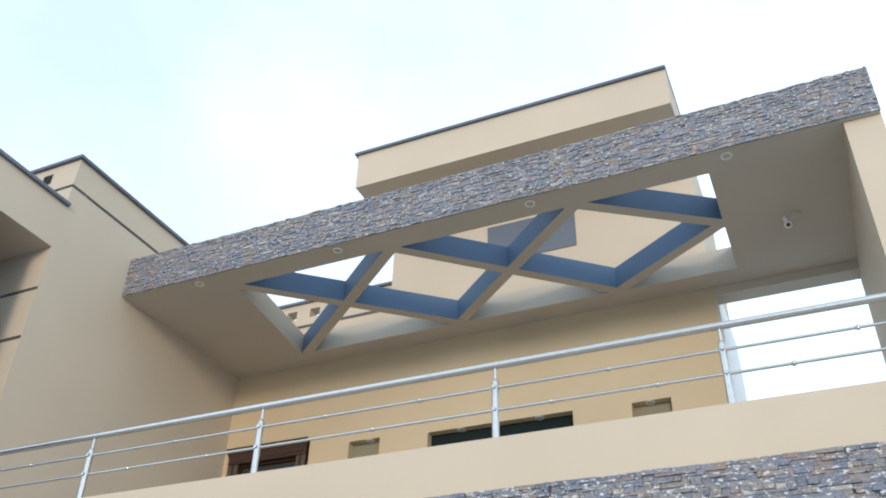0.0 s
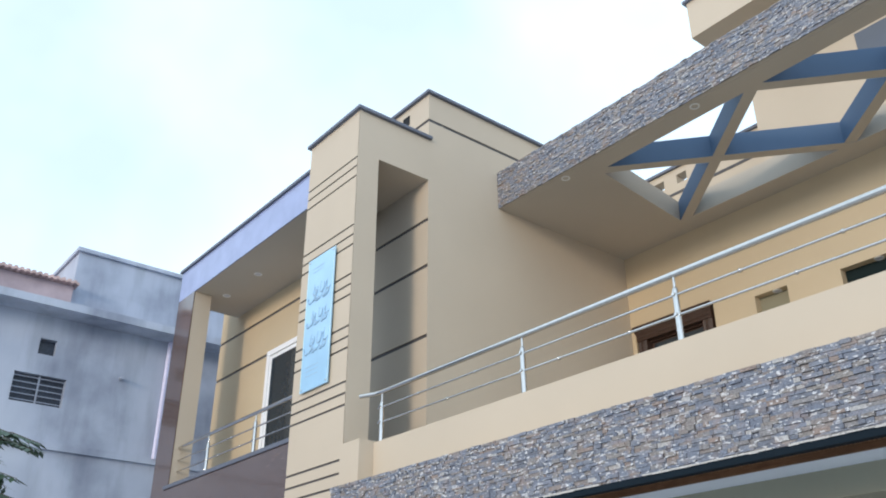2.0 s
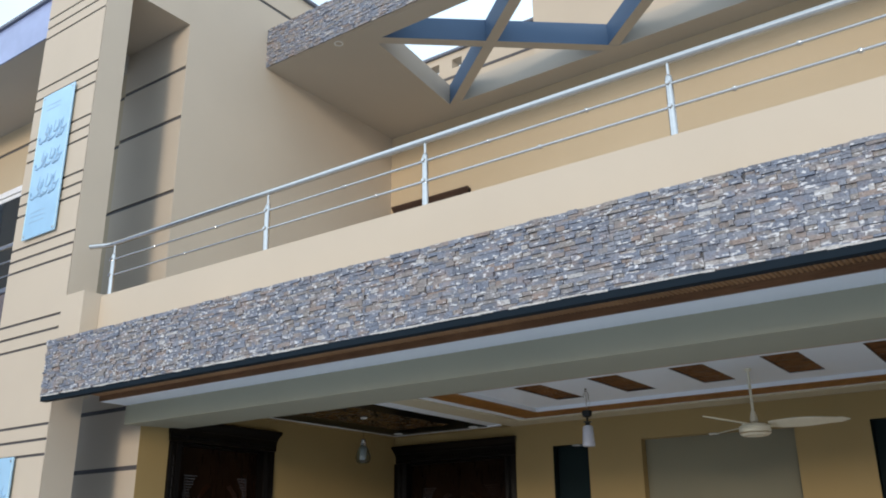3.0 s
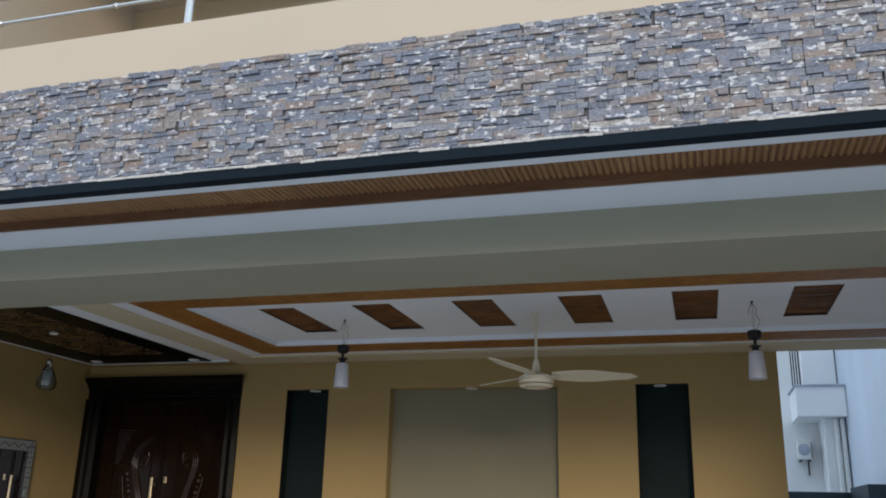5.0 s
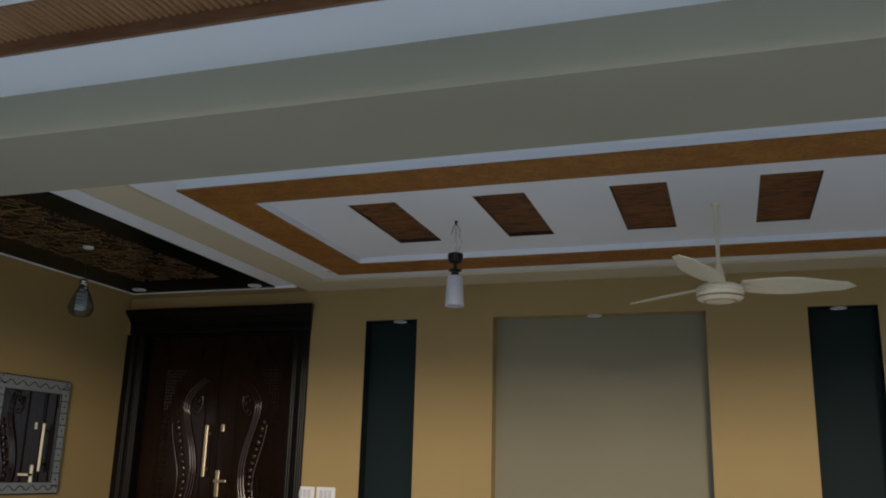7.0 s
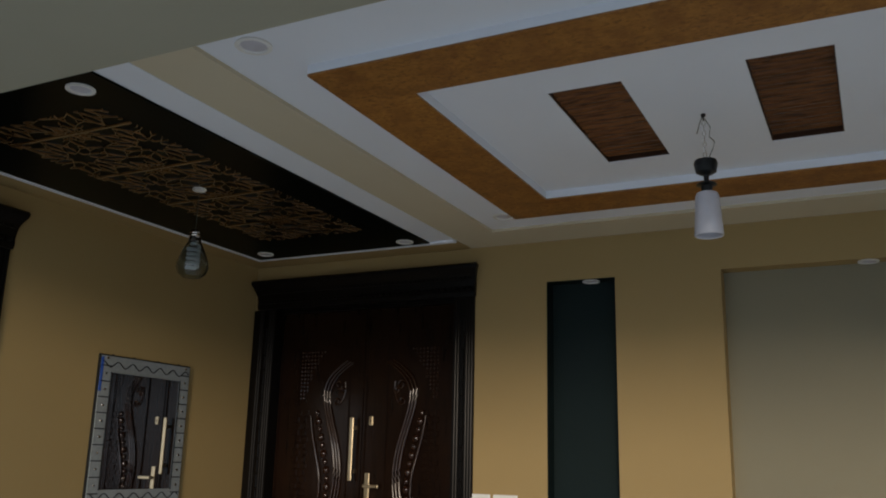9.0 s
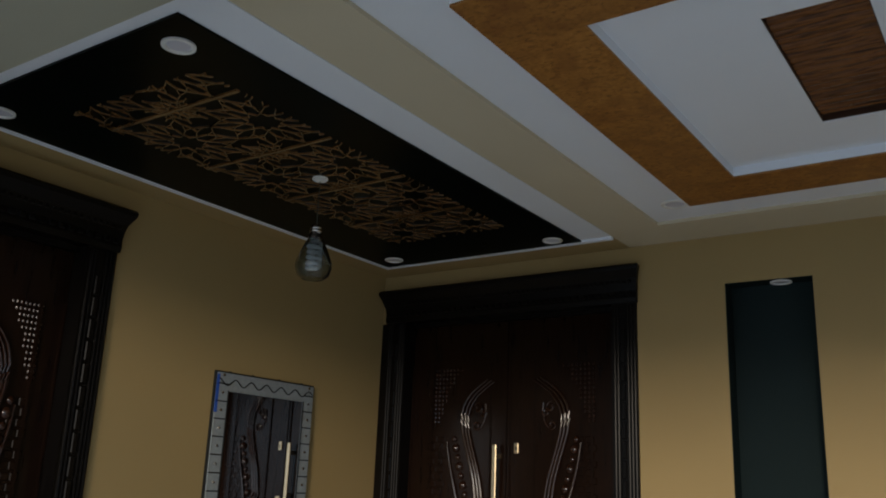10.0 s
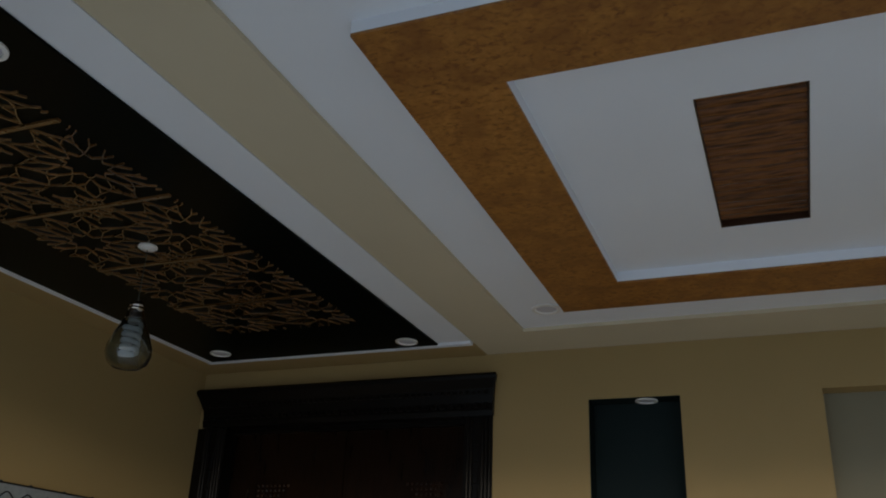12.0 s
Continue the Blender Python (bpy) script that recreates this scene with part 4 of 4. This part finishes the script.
# ---- railings ----
def railing(name, label, x0, x1, y, z, posts, top, bar_z, end_curl=False):
    t = thing(name, label, "railing")
    pts = [(x0, y, z + top)]
    if end_curl:
        pts = [(x0 - 0.36, y - 0.09, z + top), (x0 - 0.26, y - 0.05, z + top), (x0 - 0.16, y - 0.01, z + top), (x0 - 0.08, y, z + top)]
    rail = part("handrail", tube(pts + [(x0 + (x1 - x0) * i / 8, y, z + top) for i in range(1 if not end_curl else 0, 9)], 0.027, 14), STEEL, t, "polished steel handrail", True)
    for bz in bar_z:
        part("rail_bar", tube([(x0 - 0.12, y, z + bz), (x1, y, z + bz)], 0.0105, 10), STEEL, t, rounded=True)
    for p in posts:
        po = part("post", lathe([(0.045, 0), (0.045, 0.012), (0.026, 0.016), (0.026, top - 0.14), (0.018, top - 0.115), (0.011, top - 0.11), (0.011, top - 0.02)], 16), STEEL, t, rounded=True)
        po.matrix_basis = pose(p, y, z)
        for bz in bar_z:
            part("clamp", lathe([(0.014, -0.014), (0.017, 0), (0.014, 0.014)], 10), STEEL, po, rounded=True).matrix_basis = pose(0, -0.024, bz, 90)
    if not end_curl:
        for bz in (*bar_z, top):
            sp = bmesh.new()
            bmesh.ops.create_icosphere(sp, subdivisions=2, radius=0.036 if bz == top else 0.02, matrix=Matrix.Translation((x0 - (0.0 if bz == top else 0.12), y, z + bz)))
            part("end_ball", sp, STEEL, t, rounded=True)
    for a, b in zip(posts, posts[1:]):
        for bz, f in zip(bar_z, ((0.52,), (0.26, 0.72)) if (b - a) < 1.9 else ((0.295, 0.70), (0.51,))):
            for q in f:
                sp = bmesh.new()
                bmesh.ops.create_icosphere(sp, subdivisions=2, radius=0.019, matrix=Matrix.Translation((a + (b - a) * q, y, z + bz)))
                part("ball", sp, STEEL, t, rounded=True)
    return t


railing("terrace_railing", "polished stainless steel railing on the terrace parapet", -7.95, 1.36, 5.13, 3.77,
        [-8.0, -5.72, -3.96, -1.957, -0.368, 1.2], 0.585, (0.408, 0.236), True)
railing("balcony_railing", "stainless steel railing on the balcony ledge", -13.75, -9.76, 5.09, 4.16, [-12.47, -10.98], 0.60, (0.40, 0.22))

# ---- balcony sliding window ----
bw = tagged(new("window_1"), "white framed sliding glass window behind the balcony", "window", kind="structure")
part("frame", boxes((-12.85, -12.76, YF - 0.03, YF + 0.05, 4.15, 6.40), (-10.6, -10.51, YF - 0.03, YF + 0.05, 4.15, 6.40), (-12.76, -10.6, YF - 0.03, YF + 0.05, 6.31, 6.40), bevel=0.004), UPVC, bw)
part("sash", boxes((-12.755, -12.69, YF - 0.012, YF + 0.02, 4.2, 6.30), (-11.75, -11.66, YF - 0.012, YF + 0.02, 4.2, 6.30), (-12.69, -11.75, YF - 0.012, YF + 0.02, 6.24, 6.30), bevel=0.003), UPVC, bw)
part("pane", boxes((-12.69, -10.6, YF - 0.006, YF - 0.001, 4.15, 6.30)), TINT, bw, "dark tinted glass pane")

# ---- name plates on the fin ----
def name_plate(x0, x1, z0, z1, label):
    t = thing("name_plate", label, "sign")
    part("plate", boxes((x0, x1, YFIN - 0.040, YFIN - 0.026, z0, z1), bevel=0.003), SIGNBLUE, t)
    part("edge", boxes((x0, x0 + 0.012, YFIN - 0.042, YFIN - 0.0405, z0, z1), (x1 - 0.012, x1, YFIN - 0.042, YFIN - 0.0405, z0, z1)), SIGNEDGE, t)
    for x in (x0 + 0.04, x1 - 0.04):
        for z in (z0 + 0.04, z1 - 0.04):
            part("standoff", lathe([(0.014, 0), (0.014, 0.045), (0.008, 0.048)], 12), STEEL, t, rounded=True).matrix_basis = pose(x, YFIN, z, 90)
    cx, w, h = (x0 + x1) / 2, x1 - x0, z1 - z0
    y = YFIN - 0.0405
    for f, hh in ((0.71, 0.15), (0.52, 0.13), (0.33, 0.16)):
        zc, s = z0 + h * f, h * hh / 2
        for k in range(9):
            xx = cx + (k - 4) * w * 0.085
            r0 = s * (0.42 + 0.16 * ((k * 5) % 3))
            turn = 2.6 + 0.5 * ((k * 3) % 4)
            pts = [(xx + r0 * 0.8 * math.cos(turn + u), y, zc + s * 0.4 * ((k * 7) % 3 - 1) + r0 * math.sin(turn + u)) for u in (0.28 * q for q in range(12))]
            part("pen_stroke", tube(pts, [0.005 + 0.010 * math.sin(math.pi * q / 11) for q in range(12)], 6), SIGNINK, t)
        for k in range(3):
            xx = cx + (k - 0.8) * w * 0.24
            part("pen_stroke", tube([(xx, y, zc + s * 0.95), (xx - 0.02, y, zc - s * 0.15 * k)], [0.004, 0.008], 6), SIGNINK, t)
    for f in (0.10, 0.135, 0.165, 0.88, 0.91):
        part("text_bar", boxes((cx - w * 0.33, cx + w * 0.12, YFIN - 0.0415, YFIN - 0.0402, z0 + h * f, z0 + h * f + 0.012)), SIGNINK, t)
    return t


name_plate(-9.50, -8.85, 4.64, 6.47, "pale blue acrylic name plate with engraved script on the fin")
name_plate(-9.52, -8.98, 0.95, 2.22, "pale blue acrylic plate on the lower fin")

# ---- security camera and junction plate under the canopy ----
sec = thing("security_camera", "small white ball security camera under the canopy", "camera", pose(0.36, 9.0, ZT))
part("base_plate", lathe([(0.10, 0), (0.10, -0.012), (0.09, -0.018)], 24), SOFFIT, sec, "beige junction plate", True)
part("arm", tube([(-0.09, 0, -0.005), (-0.095, -0.015, -0.04), (-0.085, -0.03, -0.10)], [0.034, 0.032, 0.018], 12), PLASTIC, sec, rounded=True)
hb = bmesh.new()
bmesh.ops.create_uvsphere(hb, u_segments=20, v_segments=12, radius=0.046, matrix=Matrix.Translation((-0.08, -0.04, -0.135)))
hd = part("head", hb, PLASTIC, sec, "white ball-shaped head", True)
lz = part("lens", lathe([(0.024, 0.039), (0.022, 0.045), (0.012, 0.049), (0.001, 0.050)], 16), DARKMETAL, hd, "dark lens", True)
lz.matrix_basis = pose(-0.08, -0.04, -0.135, 125, 0, 0)


# ---- neighbouring houses ----
NBPANE = plain("dusty_dark_glass", (0.03, 0.038, 0.06), 0.4, 0, 0.3)
BARGREY = plain("grey_window_bar", (0.26, 0.29, 0.36), 0.5)
nb = thing("grey_house", "unpainted grey plastered neighbour house with barred windows", "house", pose(-17, 0, 0))
part("wall", boxes((-6, -0.16, -6, 14, 0, 7.72), (-0.16, 0, -6, 3.15, 0, 7.72), (-0.16, 0, 4.08, 14, 0, 7.72), (-0.16, 0, 3.15, 4.08, 0, 6.0), (-0.16, 0, 3.15, 4.08, 6.55, 6.95), (-0.16, 0, 3.15, 3.47, 6.95, 7.26), (-0.16, 0, 3.78, 4.08, 6.95, 7.26), (-0.16, 0, 3.15, 4.08, 7.26, 7.72)), CONCRETE, nb)
part("parapet_wall", boxes((-6, -0.02, 3.85, 14, 7.87, 9.2)), CONCRETE, nb)
part("parapet_coping", boxes((-6, 0.05, 3.80, 14, 9.2, 9.28)), CONCRETE, nb)
part("roof_slab", boxes((-6, 0.55, -6, 14, 7.72, 7.87)), CONCRETE, nb, "projecting concrete roof slab")
part("band", boxes((0, 0.07, -6, 14, 5.2, 5.33)), CONCRETE, nb, "plaster band")
part("pipe", lathe([(0.05, 5.3), (0.05, 7.71)], 14), plain("lilac_pipe", (0.62, 0.60, 0.78), 0.4), nb, "pale plastic drain pipe", True).matrix_basis = pose(0.07, 5.95, 0)
for y0, y1, z0, z1, bars in ((3.47, 3.78, 6.95, 7.26, 0), (3.15, 4.08, 6.0, 6.55, 5)):
    w = part("window", boxes((-0.158, -0.14, y0, y1, z0, z1)), NBPANE, nb, "dark unglazed window")
    for i in range(bars):
        z = z0 + (i + 0.5) * (z1 - z0) / bars
        part("window_bar", boxes((-0.07, -0.055, y0, y1, z - 0.008, z + 0.008)), BARGREY, w)
    if bars:
        part("mullion", boxes((-0.074, -0.05, (y0 + y1) / 2 - 0.015, (y0 + y1) / 2 + 0.015, z0, z1)), BARGREY, w)
part("wall_spout", tube([(0, 5.07, 6.77), (0.16, 5.07, 6.76)], 0.035, 10), CONCRETE, nb)
rr = bmesh.new()
for i in range(90):
    y = -6 + i * 0.11
    box(rr, -4, 0.25, y, y + 0.06, 8.40, 8.46)
    box(rr, -4, 0.25, y + 0.06, y + 0.11, 8.38, 8.43)
part("sheet_roof", rr, RUST, nb, "rusty red corrugated sheet roof")
part("low_wall", boxes((-4, 0.1, -6, 3.84, 7.87, 8.38)), FADED, nb, "faded reddish low wall")

nw = thing("white_house", "white neighbour house with a balcony and drain pipes", "house", pose(0, 17.1, 0))
part("wall", boxes((-1.4, 0.62, 1.1, 6, 0, 2.985), (0.62, 0.94, 0.35, 6, 0, 2.985), (-1.4, 0.40, 2.6, 6, 2.985, 9), (0.40, 0.94, 0.75, 6, 3.0, 9)), NBWHITE, nw)
part("plinth", boxes((-1.4, 0.66, 0.98, 1.098, 0, 1.95)), NBWHITE, nw)
part("balcony", boxes((0.19, 0.95, 0, 0.08, 2.99, 3.47), (0.19, 0.27, 0.08, 1.1, 2.99, 3.47), (0.27, 0.94, 0.08, 1.1, 2.988, 3.08)), NBWHITE, nw, "white solid balcony front")
part("balcony_rim", boxes((0.16, 0.95, -0.03, 0.10, 3.472, 3.505), (0.16, 0.29, 0.10, 1.1, 3.472, 3.505)), CONCRETE, nw)
w = part("window", boxes((0.385, 0.398, 0.95, 2.3, 3.58, 4.9)), UPVC, nw, "white framed side window")
for y in (0.95, 1.36, 1.80, 2.24):
    part("window_frame", boxes((0.365, 0.388, y, y + 0.06, 3.55, 4.92)), DARKMETAL, w)
part("window_frame", boxes((0.365, 0.388, 0.95, 2.3, 3.52, 3.58)), DARKMETAL, w)
for x in (0.80, 0.90):
    part("drain_pipe", lathe([(0.04, 0), (0.04, 2.975)], 12), PLASTIC, nw, rounded=True).matrix_basis = pose(x, 0.28, 0)
ac = thing("air_conditioner", "white outdoor air conditioner unit on a wall bracket", "air conditioner", pose(0.37, 18.05, 2.34))
part("casing", boxes((-0.15, 0.06, -0.16, 0.14, 0, 0.33), bevel=0.012), PLASTIC, ac)
part("fan_grille", lathe([(0.10, 0), (0.10, -0.012), (0.02, -0.015)], 20), CONCRETE, ac, "grey round grille").matrix_basis = pose(-0.05, -0.16, 0.165, -90)
part("side_grille", boxes((0.061, 0.075, -0.13, 0.11, 0.04, 0.29)), DARKMETAL, ac)
part("bracket", boxes((-0.12, -0.10, -0.16, 0.15, -0.03, -0.002), (0.02, 0.04, -0.16, 0.15, -0.03, -0.002), (0.02, 0.04, 0.12, 0.15, -0.25, -0.03)), DARKMETAL, ac)
struct("wall_sheet_screen", boxes((-0.77, 0.955, 15.9, 15.95, 0, 1.74), (0.70, 0.955, 14.4, 15.898, 0, 1.80)), TARP, "dark green sheet screen across the passage", "screen")

# ---- young tree in the street ----
tree = thing("tree", "young street tree with feathery green leaves", "tree", pose(-11.12, 1.3, 0))
part("trunk", tube([(0, 0, 0), (0.04, 0.02, 1.6), (0.0, 0.05, 3.0), (0.05, 0.0, 4.0)], [0.07, 0.06, 0.045, 0.02], 10), BARK, tree, rounded=True)
crown = bmesh.new()
limbs = bmesh.new()
rng = random.Random(4)
for i in range(190):
    a = rng.random() * 6.283
    z0 = 2.0 + 1.95 * rng.random()
    ln = 0.55 + 0.65 * rng.random()
    p = [Vector((0.03, 0.02, z0))]
    for s in (0.35, 0.7, 1.0):
        p.append(Vector((math.cos(a) * ln * s, math.sin(a) * ln * s, z0 + 0.42 * s * ln * 1.4 - 0.55 * s * s * ln)))
    tube(p, [0.012, 0.009, 0.006, 0.003], 5, limbs)
    for k in range(30):
        s = 0.2 + 0.8 * k / 30
        q = p[0].lerp(p[1], s / 0.35) if s < 0.35 else p[1].lerp(p[2], (s - 0.35) / 0.35) if s < 0.7 else p[2].lerp(p[3], (s - 0.7) / 0.3)
        side = 1 if k % 2 else -1
        d = Vector((math.cos(a + side * 1.0), math.sin(a + side * 1.0), -0.35 - 0.3 * rng.random())).normalized()
        up = Vector((0, 0, 1)).cross(d).normalized()
        L, W = 0.13 + 0.07 * rng.random(), 0.026 + 0.014 * rng.random()
        v = [crown.verts.new(c) for c in (q, q + d * L * 0.4 + up * W, q + d * L, q + d * L * 0.4 - up * W + Vector((0, 0, -0.006)))]
        crown.faces.new((v[0], v[1], v[2]))
        crown.faces.new((v[0], v[2], v[3]))
part("limbs", limbs, BARK, tree)
part("crown", crown, LEAF, tree)


# ---- split-face stone cladding (last) ----
def strip_mesh(seed):
    """One stone strip of unit size with an uneven split face."""
    r = random.Random(seed)
    bm = bmesh.new()
    nx = 3
    grid = []
    for k in (0, 1):
        grid.append([bm.verts.new((i / nx - 0.5, -1 + 0.35 * r.random(), (k - 0.5) * (0.97 - 0.12 * r.random()))) for i in range(nx + 1)])
    back = [bm.verts.new((x, 0, z)) for x, z in ((-0.5, -0.48), (0.5, -0.48), (0.5, 0.48), (-0.5, 0.48))]
    for i in range(nx):
        bm.faces.new((grid[0][i], grid[0][i + 1], grid[1][i + 1], grid[1][i]))
    bm.faces.new([back[0], back[1], *grid[0][::-1]])
    bm.faces.new([back[3], *grid[1], back[2]][::-1])
    bm.faces.new((back[0], grid[0][0], grid[1][0], back[3]))
    bm.faces.new((back[1], back[2], grid[1][-1], grid[0][-1]))
    return mesh_of("stone_strip", bm, STONE_PIECE)


STRIPS = [strip_mesh(i) for i in range(14)]


def strip_rows(x0, x1, z0, z1, seed):
    """Courses of strips in panels 0.55 long, laid with staggered joints: (x, z, length, height, depth)."""
    r = random.Random(seed)
    out = []
    z = z0
    k = 0
    while z < z1 - 0.004:
        h = min(r.choice((0.014, 0.018, 0.022, 0.027, 0.032)), z1 - z)
        if z1 - z - h < 0.01:
            h = z1 - z
        x = x0 - (int((z - z0) / 0.15) % 2) * 0.27
        while x < x1:
            end = x + 0.55
            while x < end - 0.02:
                ln = min(r.choice((0.025, 0.04, 0.055, 0.075, 0.10, 0.14)) * (0.8 + 0.4 * r.random()), end - x)
                a, b = max(x, x0), min(x + ln, x1)
                if b - a > 0.012:
                    out.append(((a + b) / 2, z + h / 2 + 0.003 * (r.random() - 0.5), b - a - 0.002, h * (0.86 + 0.2 * r.random()), 0.006 + 0.022 * r.random() ** 1.5))
                x += ln
            x = end
        z += h
        k += 1
    return out


def cladding(name, label, x0, x1, y, z0, z1, seed, singles):
    base = struct(name, boxes((x0, x1, y - 0.006, y, z0, z1)), MORTAR, label, "cladding")
    rest = bmesh.new()
    r = random.Random(seed + 1)
    left = 300
    for x, z, ln, h, d in strip_rows(x0, x1, z0, z1, seed):
        if singles and left and singles[0] < x < singles[1]:
            left -= 1
            ob = new("stone_strip", STRIPS[r.randrange(14)])
            ob.matrix_basis = Matrix.LocRotScale((x, y - 0.005, z), None, (ln, d, h))
            ob.parent = base
        else:
            ys = [y - 0.005 - d * (0.7 + 0.3 * r.random()) for _ in range(4)]
            c = [(x - ln / 2, z - h / 2), (x + ln / 2, z - h / 2), (x + ln / 2, z + h / 2), (x - ln / 2, z + h / 2)]
            f = [rest.verts.new((c[i][0], ys[i], c[i][1])) for i in range(4)]
            b = [rest.verts.new((c[i][0], y - 0.004, c[i][1])) for i in range(4)]
            rest.faces.new(f)
            for i in range(4):
                rest.faces.new((f[i], b[i], b[(i + 1) % 4], f[(i + 1) % 4]))
    p = part("stone_strips", rest, STONE, base, "narrow split-face stone strips")
    tagged(p, kind="stuff")


edge = bmesh.new()
rng = random.Random(12)
x = -8.32
while x < 1.34:
    ln = 0.04 + 0.12 * rng.random()
    if rng.random() < 0.75:
        box(edge, x, min(x + ln, 1.355), 4.712 + 0.008 * rng.random(), 4.743, 2.7335 - 0.008 * rng.random(), 2.741)
    x += ln
struct("trim_mortar_edge", edge, MORTAR_EDGE, "ragged pale mortar line under the stone strips", "mortar")

cladding("trim_stone_lower", "grey and buff split-face stone strip cladding on the front beam", -8.33, 1.36, 4.744, 2.733, 3.29, 3, (-2.9, -1.95))
cladding("trim_stone_upper", "grey and buff split-face stone strip cladding on the canopy beam", XL, 1.36, 7.464, ZT, 8.35, 9, None)
